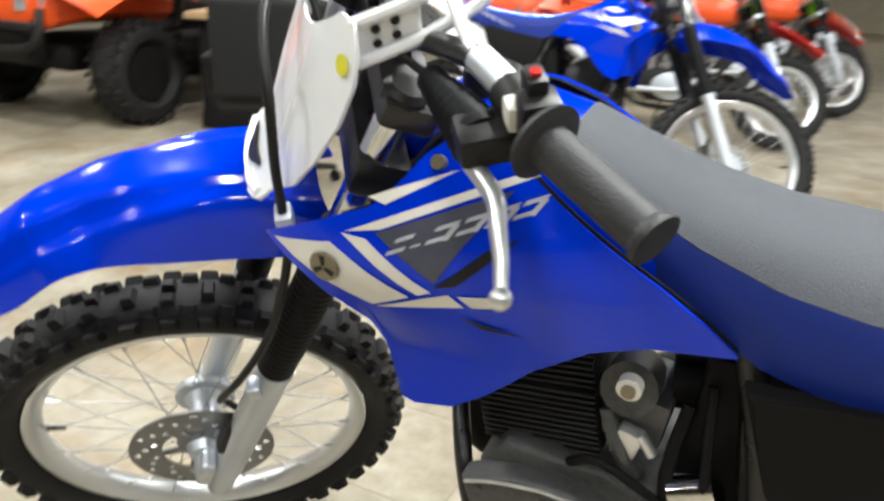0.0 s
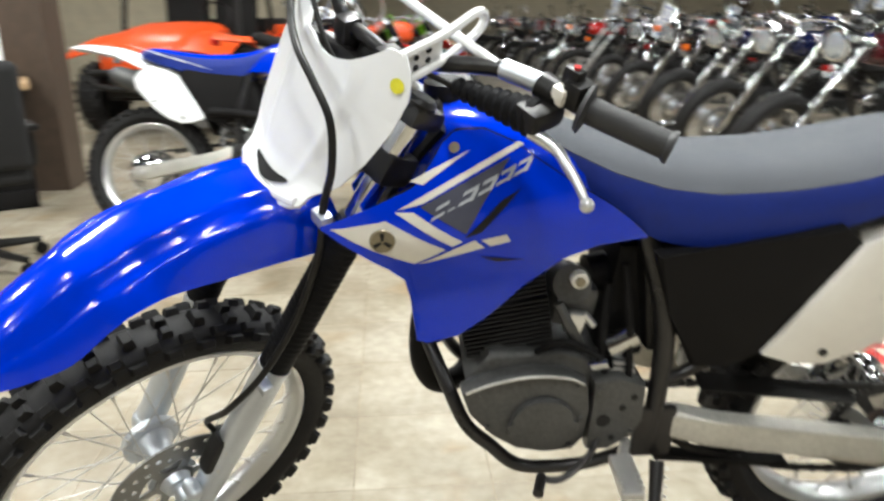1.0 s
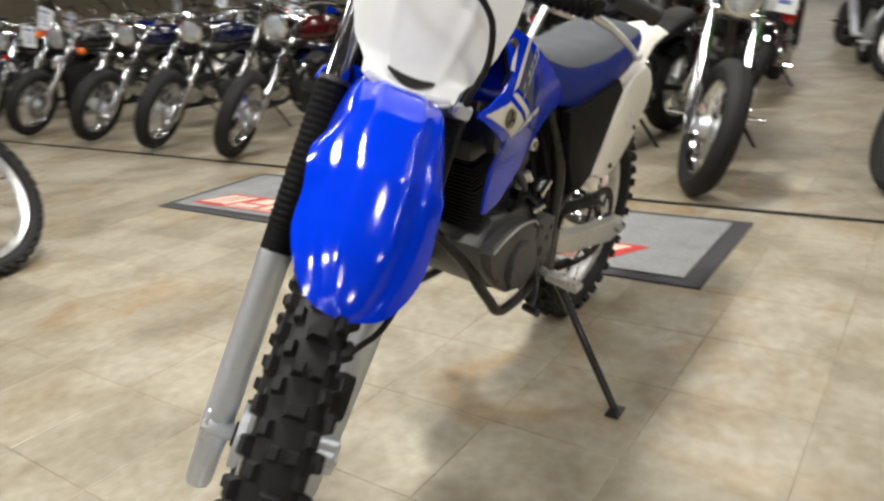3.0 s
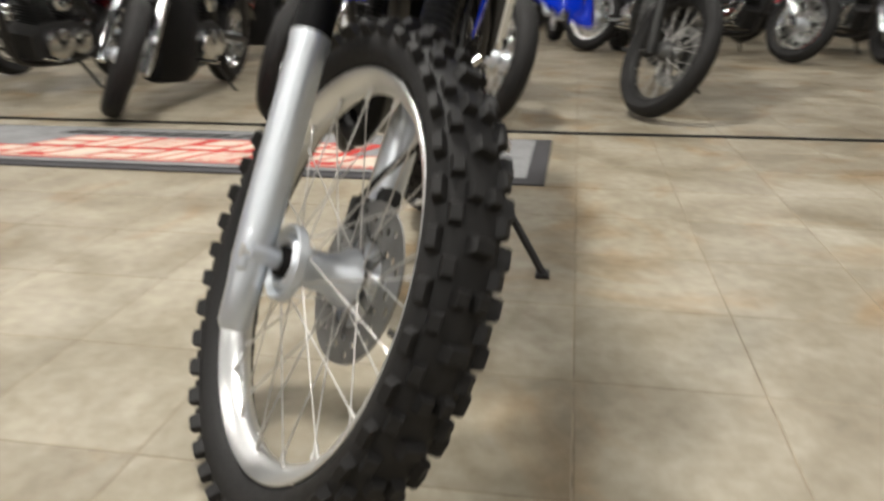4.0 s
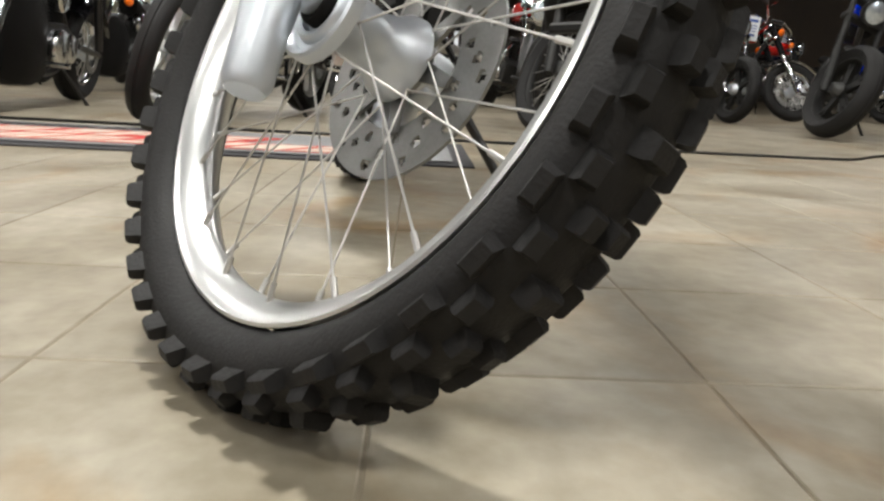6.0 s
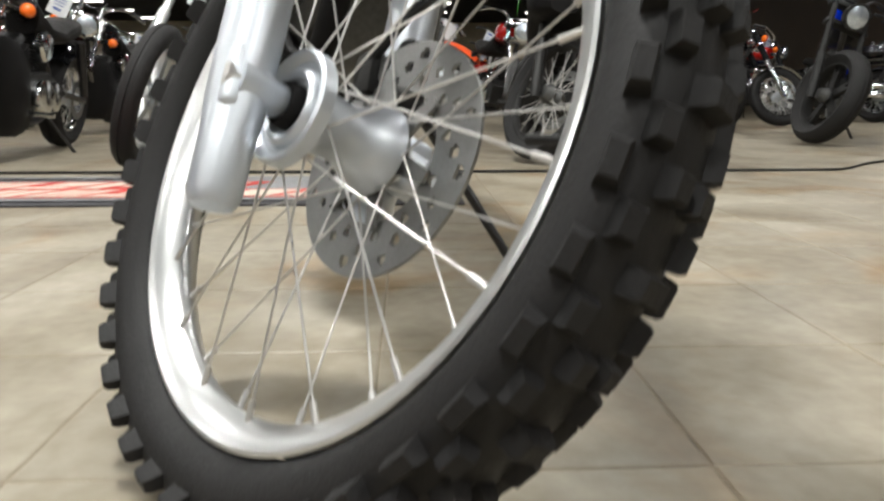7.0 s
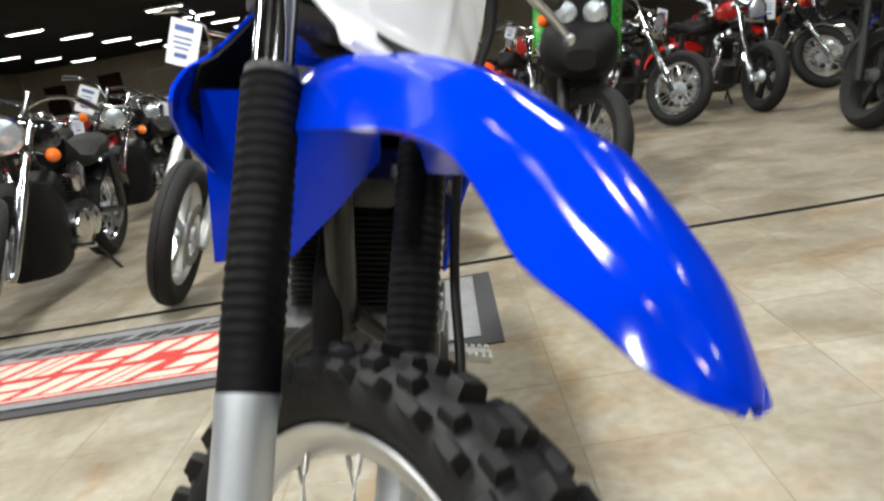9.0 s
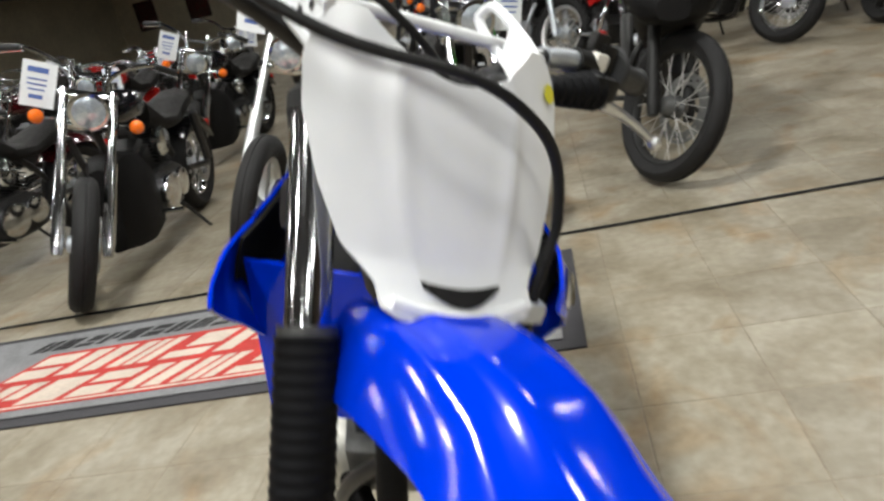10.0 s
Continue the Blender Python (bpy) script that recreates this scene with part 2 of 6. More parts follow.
def box(bm, size, xf=ID4, bevel=0.0, seg=2, taper=1.0):
    g = bmesh.ops.create_cube(bm, size=1.0)
    vs = g["verts"]
    for v in vs:
        s = taper if v.co.z > 0 else 1.0
        v.co = Vector((v.co.x * size[0] * s, v.co.y * size[1] * s, v.co.z * size[2]))
    if bevel:
        es = list({e for v in vs for e in v.link_edges})
        r = bmesh.ops.bevel(bm, geom=es, offset=bevel, segments=seg, affect="EDGES", profile=0.6)
        vs = list({v for f in r["faces"] for v in f.verts} | {v for v in vs if v.is_valid})
    for v in vs:
        v.co = xf @ v.co
    return bm


def prism(bm, outline, y0, y1, bevel=0.0, xf=ID4):
    """An outline in (x, z) given thickness from y0 to y1."""
    a = [bm.verts.new(Vector((x, y0, z))) for x, z in outline]
    b = [bm.verts.new(Vector((x, y1, z))) for x, z in outline]
    fa = bm.faces.new(a)
    fb = bm.faces.new(b[::-1])
    n = len(a)
    for k in range(n):
        bm.faces.new((a[k], b[k], b[(k + 1) % n], a[(k + 1) % n]))
    vs = a + b
    if bevel:
        es = list(set(fa.edges) | set(fb.edges))
        r = bmesh.ops.bevel(bm, geom=es, offset=bevel, segments=2, affect="EDGES", profile=0.6)
        vs = list({v for f in r["faces"] for v in f.verts} | {v for v in vs if v.is_valid})
    for v in vs:
        v.co = xf @ v.co
    return bm


def ip(pts, x):
    """Interpolates a polyline of (x, value)."""
    if x <= pts[0][0]:
        return pts[0][1]
    for (x0, v0), (x1, v1) in zip(pts[:-1], pts[1:]):
        if x <= x1:
            return v0 + (v1 - v0) * (x - x0) / max(x1 - x0, 1e-9)
    return pts[-1][1]


def sheet(bm, fn, nu, nv, thick=0.0):
    """A curved sheet from fn(u, v) -> point, with thickness."""
    grid = [[bm.verts.new(Vector(fn(i / nu, j / nv))) for j in range(nv + 1)] for i in range(nu + 1)]
    faces = []
    for i in range(nu):
        for j in range(nv):
            faces.append(bm.faces.new((grid[i][j], grid[i + 1][j], grid[i + 1][j + 1], grid[i][j + 1])))
    bmesh.ops.remove_doubles(bm, verts=bm.verts, dist=1e-5)
    if thick:
        bm.normal_update()
        bmesh.ops.solidify(bm, geom=[f for f in bm.faces], thickness=thick)
    return bm


def axis_to(p, d):
    """A pose at p whose y axis lies along d."""
    return Matrix.Translation(p) @ Vector(d).to_track_quat("Y", "Z").to_matrix().to_4x4()

# ---- room ----
X0, X1, Y0, Y1 = -14.0, 47.0, -11.0, 26.0


def slab(name, size, centre, material, label, category):
    ob = part(name, box(bmesh.new(), size), material)
    ob.location = centre
    return tagged(ob, label, category, kind="structure")


floor_base = slab("floor", (X1 - X0 + 0.6, Y1 - Y0 + 0.6, 0.2), ((X0 + X1) / 2, (Y0 + Y1) / 2, -0.1013), GROUT, "showroom floor of square beige stone-look tiles with thin brown joints", "floor")
slab("ceiling", (X1 - X0 + 0.6, Y1 - Y0 + 0.6, 0.2), ((X0 + X1) / 2, (Y0 + Y1) / 2, CEIL + 0.1), CEILING, "dark unlit showroom ceiling deck", "ceiling")
slab("wall_west", (0.2, Y1 - Y0, CEIL), (X0 - 0.1, (Y0 + Y1) / 2, CEIL / 2), WALL, "tan painted showroom wall", "wall")
slab("wall_east", (0.2, Y1 - Y0, CEIL), (X1 + 0.1, (Y0 + Y1) / 2, CEIL / 2), WALL, "tan painted showroom wall with posters", "wall")
# South wall takes the dark brown so its colour carries the hall's dimness.
slab("wall_south", (X1 - X0 + 0.4, 0.2, CEIL), ((X0 + X1) / 2, Y0 - 0.1, CEIL / 2), WALL_DARK, "showroom wall coloured dark for the dim side of the hall", "wall")
slab("wall_north", (X1 - X0 + 0.4, 0.2, CEIL), ((X0 + X1) / 2, Y1 + 0.1, CEIL / 2), WALL, "tan painted showroom wall behind rows of motorcycles", "wall")
slab("wall_office", (12.6, 0.16, CEIL), (X0 + 6.3, 13.2, CEIL / 2), WALL, "tan painted partition wall behind the sales desk", "wall")
for x, y in ((-1.83, 3.80), (-0.9, 13.2), (9.2, 17.0)):
    slab("column", (0.28, 0.28, CEIL), (x, y, CEIL / 2), WALL_DARK, "dark brown square showroom column", "column")


def ceiling_light(w, d, label, category):
    t = thing("ceiling_light", ID4, label, category, "lights under the ceiling")
    bm = bmesh.new()
    box(bm, (w + 0.08, d + 0.10, 0.07), pose(0, 0, -0.035), 0.012)
    for y in (-0.36 * d, 0.36 * d):
        tube(bm, [(0, y, -0.01), (0, y, 0.12)], 0.008, 6)
    part("housing", bm, WHITE, t)
    part("diffuser", box(bmesh.new(), (w, d, 0.03), pose(0, 0, -0.082), 0.012), LAMP_GLOW, t)
    return t


# square panels over the bikes, long strips down the far hall
panels = [(-6.5 + 3.8 * i, -6.0 + 3.4 * j) for i in range(5) for j in range(5)]
strips = [(x, y) for x in (27.3, 31.2, 35.1, 39.0, 42.9) for y in (-7, -1.6, 3.8, 9.2, 14.4, 19.8)] + [(x, y) for x in (-2.4, 2, 6, 10) for y in (16, 20.5)]
panel_light = ceiling_light(0.50, 0.50, "square white panel light under the dark ceiling", "ceiling light")
strip_light = ceiling_light(0.24, 1.25, "white fluorescent strip light hung under the dark ceiling", "ceiling light")
for master, spots in ((panel_light, panels), (strip_light, strips)):
    for i, (x, y) in enumerate(spots):
        m = pose(x, y, CEIL - 0.12)
        if i == 0:
            master.matrix_basis = m
        else:
            copy_thing(master, m)
for x, y in panels:
    d = bpy.data.lights.new("panel_lamp", "AREA")
    d.shape, d.size, d.size_y = "RECTANGLE", 0.46, 0.46
    d.energy, d.color = LAMP_POWER * (2.8 if abs(x - 1.1) < 0.1 and abs(y - 0.8) < 0.1 else 1.35 if abs(x + 2.7) < 0.1 and abs(y - 0.8) < 0.1 else 0.74 if x < 4 and y < 6 else 0.64), (1.0, 0.985, 0.94)
    new("panel_lamp", d).matrix_basis = pose(x, y, CEIL - 0.225)
for x, y in ((17, 3), (17, 14), (29, 3), (29, 14), (5, 18)):
    d = bpy.data.lights.new("hall_lamp", "AREA")
    d.shape, d.size, d.size_y = "RECTANGLE", 0.3, 2.4
    d.energy, d.color = LAMP_POWER * 1.9, (1.0, 0.97, 0.90)
    new("hall_lamp", d).matrix_basis = pose(x, y, CEIL - 0.225)

# ---- the blue dirt bike on its side stand ----
# local frame: x to the rear from the front contact point, y to the bike's right, z up
LEAN, STEER_DEG = 10.55, 39.49
RAKE = radians(27.5)
AX = Vector((math.sin(RAKE), 0, math.cos(RAKE)))
HEAD = Vector((-0.106, 0, 0))
STEER = Matrix.Translation(HEAD) @ Matrix.Rotation(radians(STEER_DEG), 4, AX) @ Matrix.Translation(-HEAD) @ Matrix.Translation((0, -0.010, 0))
REAR_AXLE = Vector((1.366, 0, 0.3225))


def leg_point(z, s):
    """On the axis of a fork leg at height z; s: -1 left, 1 right."""
    if s > 0:
        return Vector((-0.036 + (z - 0.248) * math.tan(RAKE), 0.0920, z))
    return Vector((-0.014 - 0.010 * s + (z - 0.248) * math.tan(RAKE), 0.096 * s - 0.052 * (z - 0.50), z))


def block_shape(bm, lx, ly, h, xf):
    """A tread block with sloping sides and rounded shoulders."""
    rings = []
    for hx, k in ((0, 1.14), (h * 0.80, 0.98), (h, 0.78)):
        rings.append([bm.verts.new(xf @ Vector((hx, sy * ly * k / 2, sz * lx * k / 2))) for sy, sz in ((-1, -1), (1, -1), (1, 1), (-1, 1))])
    bm.faces.new(rings[2])
    for r, q in zip(rings, rings[1:]):
        for k in range(4):
            bm.faces.new((r[k], r[(k + 1) % 4], q[(k + 1) % 4], q[k]))
    return bm


def tread_blocks(wheel, xf, blocks, single):
    """The tread blocks of a tyre as parts of its wheel, on a few shared meshes, or joined where they stay far off."""
    if not single:
        bm = bmesh.new()
        for lx, ly, h, m in blocks:
            block_shape(bm, lx, ly, h, m)
        tagged(part("tread", bm, RUBBER, wheel, xf=xf, sharp=30), kind="stuff")
        return
    shapes = {}
    for lx, ly, h, m in blocks:
        key = (round(lx, 4), round(ly, 4), round(h, 4))
        if key not in shapes:
            shapes[key] = finish("tread_block", block_shape(bmesh.new(), lx, ly, h, ID4), RUBBER, 30)
        ob = new("tread_block", shapes[key])
        ob.parent = wheel
        ob.matrix_basis = xf @ m


def knobby_tyre(R, rim_r, half, seed, pitches, blocks=None):
    """Off-road tyre: carcass and three kinds of tread block; the blocks go into a list where one is given."""
    rnd = random.Random(seed)
    bm = bmesh.new()
    rc = R - 0.013
    bead = half * 0.58
    prof = [(rim_r + 0.002, bead - 0.004), (rim_r + 0.006, bead + 0.003), (rim_r + (rc - rim_r) * 0.32, half * 0.96), (rim_r + (rc - rim_r) * 0.58, half * 1.0), (rim_r + (rc - rim_r) * 0.80, half * 0.88), (rc - 0.003, half * 0.55), (rc, 0)]
    prof = prof + [(r, -y) for r, y in prof[-2::-1]]
    lathe(bm, prof, 96, closed=True)

    def knob(a, y, lx, ly, h, tilt):
        # lx along the turn, ly across
        base_r = rc - 0.004 - (abs(y) / half) ** 2 * 0.020
        xf = Matrix.Rotation(-a, 4, "Y") @ Matrix.Translation((base_r, y, 0)) @ Matrix.Rotation(tilt, 4, "Z")
        if blocks is not None:
            blocks.append((lx, ly, h, xf))
        else:
            block_shape(bm, lx, ly, h, xf)

    for i in range(pitches):
        a = 2 * math.pi * i / pitches
        h2 = math.pi / pitches
        j = rnd.uniform(-0.004, 0.004)
        if i % 2 == 0:
            knob(a, 0, 0.017, half * 0.62, 0.0165, 0)
        else:
            for s in (-1, 1):
                knob(a, s * half * 0.27, 0.018, half * 0.36, 0.0165, s * 0.1)
        for s in (-1, 1):
            knob(a + h2 + j, s * half * 0.60, 0.021, half * 0.34, 0.0165, s * 0.5)
            knob(a + j, s * half * 0.88, 0.025, half * 0.30, 0.017, s * 0.95)
    return bm


def wheel_rim(r, half):
    prof = [(r, half - 0.002), (r, half), (r - 0.003, half + 0.001), (r - 0.012, half - 0.003), (r - 0.019, half * 0.55), (r - 0.026, half * 0.25), (r - 0.028, 0)]
    prof = prof + [(a, -b) for a, b in prof[-2::-1]]
    back = [(r - 0.008, -half + 0.006), (r - 0.012, 0), (r - 0.008, half - 0.006)]
    return lathe(bmesh.new(), prof + back, 96, closed=True)


def add_spokes(parent, xf, n, r_hub, y_hub, r_rim, y_rim, cross, rad=0.0011):
    for i in range(n):
        s = 1 if i % 2 else -1
        k = i // 2
        a = 2 * math.pi * i / n
        off = cross if k % 2 else -cross
        p0 = Vector((r_hub * math.cos(a + off), s * y_hub, r_hub * math.sin(a + off)))
        p1 = Vector((r_rim * math.cos(a), s * y_rim, r_rim * math.sin(a)))
        d = (p1 - p0).normalized()
        bm = bmesh.new()
        tube(bm, [p0, p1 - d * 0.014], rad, 7)
        tube(bm, [p1 - d * 0.016, p1 + d * 0.004], 0.0028, 7)
        part("spoke", bm, STEEL, parent, xf=xf)


def holed_disc(r0, r1, y, thick, seg=60):
    """A brake disc drilled right through in a staggered pattern of round holes."""
    bm = bmesh.new()
    rows = 7 if seg < 100 else 15
    hole = (r1 - r0) * 0.105
    centres = []
    for k in range(12):
        for f, o in ((0.26, 0.0), (0.50, 0.36), (0.74, 0.70)):
            a = 2 * math.pi * (k + o) / 12
            centres.append(((r0 + (r1 - r0) * f) * math.cos(a), (r0 + (r1 - r0) * f) * math.sin(a)))
    vg = [[bm.verts.new(((r0 + (r1 - r0) * j / rows) * math.cos(2 * math.pi * i / seg), y, (r0 + (r1 - r0) * j / rows) * math.sin(2 * math.pi * i / seg))) for j in range(rows + 1)] for i in range(seg)]
    for i in range(seg):
        for j in range(rows):
            r, a = r0 + (r1 - r0) * (j + 0.5) / rows, 2 * math.pi * (i + 0.5) / seg
            if seg >= 100 and any((r * math.cos(a) - cx) ** 2 + (r * math.sin(a) - cz) ** 2 < hole * hole for cx, cz in centres):
                continue
            if seg < 100 and ((j == 2 and i % 4 == 0) or (j == 4 and i % 4 == 2)):
                continue
            bm.faces.new((vg[i][j], vg[(i + 1) % seg][j], vg[(i + 1) % seg][j + 1], vg[i][j + 1]))
    bm.normal_update()
    bmesh.ops.solidify(bm, geom=list(bm.faces), thickness=thick)
    return bm


def drift(x):
    """The tank panels sit a little to the left at the front."""
    return -0.013 * max(0.0, 1 - (x - 0.36) / 0.5)


def shroud_half(x, z):
    """Half width of tank panels."""
    base = ip([(0.34, 0.172), (0.38, 0.184), (0.43, 0.191), (0.50, 0.184), (0.60, 0.165), (0.72, 0.140), (0.84, 0.118)], x)
    if z > 0.84:
        return base * (1 - 0.42 * min(((z - 0.84) / 0.125) ** 1.6, 1.3) * ip([(0.36, 0.4), (0.43, 0.62), (0.50, 0.90), (0.85, 0.6)], x))
    tuck = ip([(0.40, 0.10), (0.46, 0.23), (0.50, 0.23), (0.62, 0.13), (0.84, 0.10)], x)
    return base * (1 - tuck * min(1.0, (0.84 - z) / 0.115) ** 1.4 - 0.06 * max(0.0, (0.72 - z) / 0.1))


SH_TOP = [(0.352, 0.858), (0.40, 0.878), (0.44, 0.893), (0.478, 0.905), (0.500, 0.926), (0.520, 0.952), (0.540, 0.966), (0.58, 0.966), (0.625, 0.947), (0.66, 0.922), (0.70, 0.895), (0.767, 0.852), (0.805, 0.820), (0.835, 0.790)]
SH_LOW = [(0.352, 0.855), (0.40, 0.822), (0.44, 0.792), (0.468, 0.757), (0.475, 0.70), (0.479, 0.636), (0.497, 0.628), (0.545, 0.640), (0.590, 0.675), (0.640, 0.725), (0.70, 0.768), (0.756, 0.785), (0.835, 0.787)]


def decal(quad, side, lift, n=8):
    """A thin sticker lying on a tank panel; quad: four corners in (x, z)."""
    a, b, c, d = [Vector((x, z)) for x, z in quad]

    def fn(u, v):
        p = a.lerp(b, u).lerp(d.lerp(c, u), v)
        return (p.x, side * (shroud_half(p.x, p.y) + lift + (0.0044 if side > 0 else 0)) + drift(p.x), p.y)

    return sheet(bmesh.new(), fn, n, max(2, n // 2))


def rib_boot(p0, p1, r, ribs):
    bm = bmesh.new()
    p0, p1 = Vector(p0), Vector(p1)
    pts, rs = [p0], [r * 0.86]
    n = ribs * 4
    for i in range(n + 1):
        t = i / n
        pts.append(p0.lerp(p1, 0.02 + 0.96 * t))
        w = 0.5 + 0.5 * math.cos(2 * math.pi * (i % 4) / 4)
        rs.append(r * (0.93 + 0.02 * w if t < 0.16 else 0.93 + 0.068 * w))
    pts.append(p1)
    rs.append(r * 0.82)
    return tube(bm, pts, rs, 20)


def build_dirt_bike(STEER, m, label, stripes):
    bike = thing("dirt_bike", m, label, "motorcycle")
    W = STEER @ Matrix.Translation((-0.003, 0, 0.345))

    # front wheel
    fw = part("front_wheel", wheel_rim(0.281, 0.026), RIM, bike, "polished aluminium spoked front wheel", xf=W)
    blocks = []
    part("tyre", knobby_tyre(0.3555, 0.280, 0.0425, 3, 40, blocks), RUBBER, fw, "black knobby off-road tyre", xf=W)
    tread_blocks(fw, W, blocks, stripes)
    hub = [(0.0095, 0.050), (0.024, 0.049), (0.024, 0.044), (0.036, 0.042), (0.036, 0.036), (0.028, 0.024), (0.027, -0.005), (0.033, -0.022), (0.042, -0.034), (0.044, -0.044), (0.030, -0.048), (0.022, -0.070), (0.0095, -0.072)]
    part("hub", lathe(bmesh.new(), hub, 40), ALU, fw, xf=W)
    cover = [(0.019, 0.050), (0.024, 0.049), (0.026, 0.055), (0.031, 0.057), (0.034, 0.055), (0.036, 0.050), (0.042, 0.050), (0.045, 0.056), (0.049, 0.058), (0.052, 0.056), (0.052, 0.044), (0.046, 0.040), (0.019, 0.042)]
    part("dust_cover", lathe(bmesh.new(), cover, 48, closed=True), ALU, fw, "dished grey metal hub cover", xf=W)
    part("hub_seal", lathe(bmesh.new(), [(0.014, 0.062), (0.019, 0.062), (0.021, 0.058), (0.021, 0.050), (0.014, 0.050)], 32, closed=True), BLACK_MATTE, fw, xf=W)
    part("brake_disc", holed_disc(0.066, 0.118, -0.056, 0.0035, 200), DISC, fw, "drilled steel brake disc", xf=W)
    carrier = lathe(bmesh.new(), [(0.026, -0.0545), (0.036, -0.0545), (0.036, -0.0495), (0.026, -0.0495)], 36, closed=True)
    part("disc_carrier", carrier, DISC, fw, xf=W)
    for k in range(6):
        bm = prism(bmesh.new(), [(0.034, -0.010), (0.074, -0.006), (0.074, 0.006), (0.034, 0.010)], -0.054, -0.050, xf=Matrix.Rotation(2 * math.pi * k / 6, 4, "Y"))
        part("carrier_arm", bm, DISC, fw, xf=W)
    add_spokes(fw, W, 36, 0.046, 0.040, 0.256, 0.008, 0.55)
    bm = bmesh.new()
    tube(bm, [(0.252, 0, 0.0), (0.222, 0, 0.0)], 0.004, 8)
    part("valve_stem", bm, BLACK, fw, xf=W @ Matrix.Rotation(-2.9, 4, "Y"))

    # fork
    for s, nm in ((1, "right"), (-1, "left")):
        bm = bmesh.new()
        tube(bm, [leg_point(z, s) for z in (0.248, 0.256, 0.30, 0.33, 0.38, 0.588, 0.600, 0.607)], [0.017, 0.0215, 0.0225, 0.0255, 0.0265, 0.0265, 0.0285, 0.0285], 24)
        tube(bm, [Vector((0.0, s * 0.060, 0.345)), Vector((0.0, s * 0.076, 0.345)), Vector((0.0, s * 0.080, 0.345)), Vector((0.0, s * 0.104, 0.345))], [0.0145, 0.0150, 0.0170, 0.0165], 18)
        box(bm, (0.026, 0.040, 0.060), Matrix.Translation((0.004, s * 0.094, 0.345)) @ Matrix.Rotation(RAKE, 4, "Y"), 0.010, 3)
        leg = part("fork_leg", bm, ALU, bike, "cast aluminium fork slider", xf=STEER)
        bm = bmesh.new()
        tube(bm, [Vector((0.0, s * 0.100, 0.345)), Vector((0.0, s * 0.1145, 0.345))], 0.0105, 6)
        part("axle_nut", bm, STEEL, leg, xf=STEER)
        bm = bmesh.new()
        c = leg_point(0.352, s)
        tube(bm, [c + Vector((d, -s * 0.004, 0)) for d in (-0.018, -0.0265)], 0.0085, 20)
        part("bolt_boss", bm, ALU, leg, xf=STEER)
        bm = bmesh.new()
        tube(bm, [c + Vector((d, -s * 0.004, 0)) for d in (-0.025, -0.0295)], 0.0055, 6)
        part("pinch_bolt", bm, STEEL, leg, xf=STEER)
        part("fork_boot", rib_boot(leg_point(0.597, s), leg_point(0.868, s), 0.0288, 26), BOOT, leg, "ribbed black rubber fork boot", xf=STEER)
        bm = bmesh.new()
        tube(bm, [leg_point(0.845, s), leg_point(1.045, s)], 0.0205, 20)
        part("stanchion", bm, CHROME, leg, "chrome upper fork tube", xf=STEER)
        bm = bmesh.new()
        tube(bm, [leg_point(z, s) for z in (1.035, 1.050, 1.056)], [0.024, 0.024, 0.018], 20)
        part("fork_cap", bm, BLACK, leg, xf=STEER)
        bm = bmesh.new()
        tube(bm, [leg_point(z, s) for z in (0.861, 0.872)], 0.0262, 20)
        part("boot_clamp", bm, ENGINE, leg, xf=STEER)
    bm = bmesh.new()
    for z, th in ((0.955, 0.05), (1.030, 0.032)):
        c = leg_point(z, 0)
        box(bm, (0.062, 0.245, th), Matrix.Translation(c + Vector((0.018, 0, 0))) @ Matrix.Rotation(RAKE, 4, "Y"), 0.012)
    part("triple_clamp", bm, FRAME, bike, xf=STEER)
    bm = bmesh.new()
    box(bm, (0.052, 0.034, 0.085), Matrix.Translation((0.075, -0.088, 0.420)) @ Matrix.Rotation(RAKE, 4, "Y"), 0.012)
    box(bm, (0.03, 0.05, 0.05), Matrix.Translation((0.085, -0.070, 0.410)) @ Matrix.Rotation(RAKE, 4, "Y"), 0.008)
    cal = part("brake_caliper", bm, ENGINE_DARK, bike, "dark brake caliper behind the fork leg", xf=STEER)
    bm = bmesh.new()
    for z in (0.40, 0.44):
        tube(bm, [(0.060 + (z - 0.4) * 0.5, -0.106, z), (0.060 + (z - 0.4) * 0.5, -0.112, z)], 0.006, 6)
    part("caliper_bolt", bm, STEEL, cal, xf=STEER)

    # front mudguard
    # rows: x, crown height, half width, drop of the edge, rise of the shoulder, squareness
    FEND = [(0.300, 0.885, 0.076, 0.080, 0.024, 7), (0.275, 0.894, 0.082, 0.092, 0.022, 7), (0.245, 0.903, 0.086, 0.098, 0.018, 7), (0.18, 0.915, 0.087, 0.086, 0.008, 7), (0.10, 0.9165, 0.088, 0.068, 0.003, 4.4), (0.06, 0.911, 0.090, 0.056, 0.001, 3.4), (0.03, 0.904, 0.0915, 0.047, 0, 2.8), (0.005, 0.8975, 0.0925, 0.042, 0, 2.5), (-0.0147, 0.8925, 0.0915, 0.041, 0, 2.3), (-0.0342, 0.8885, 0.090, 0.0450, 0, 2.2), (-0.0538, 0.8825, 0.0875, 0.050, 0, 2.1), (-0.0978, 0.8594, 0.0866, 0.0509, 0, 2.2), (-0.1428, 0.8315, 0.0741, 0.0361, 0, 2.4), (-0.1732, 0.8055, 0.0572, 0.023, 0, 2.2), (-0.1918, 0.7866, 0.0393, 0.0096, 0, 2.1), (-0.2007, 0.7756, 0.0135, 0.001, 0, 2.1)]
    if not stripes:
        FEND = [(x, z - 0.085 * min(1, max(0, (0.2 - x) / 0.4)) ** 1.2, hw, dr, sh, e) for x, z, hw, dr, sh, e in FEND]

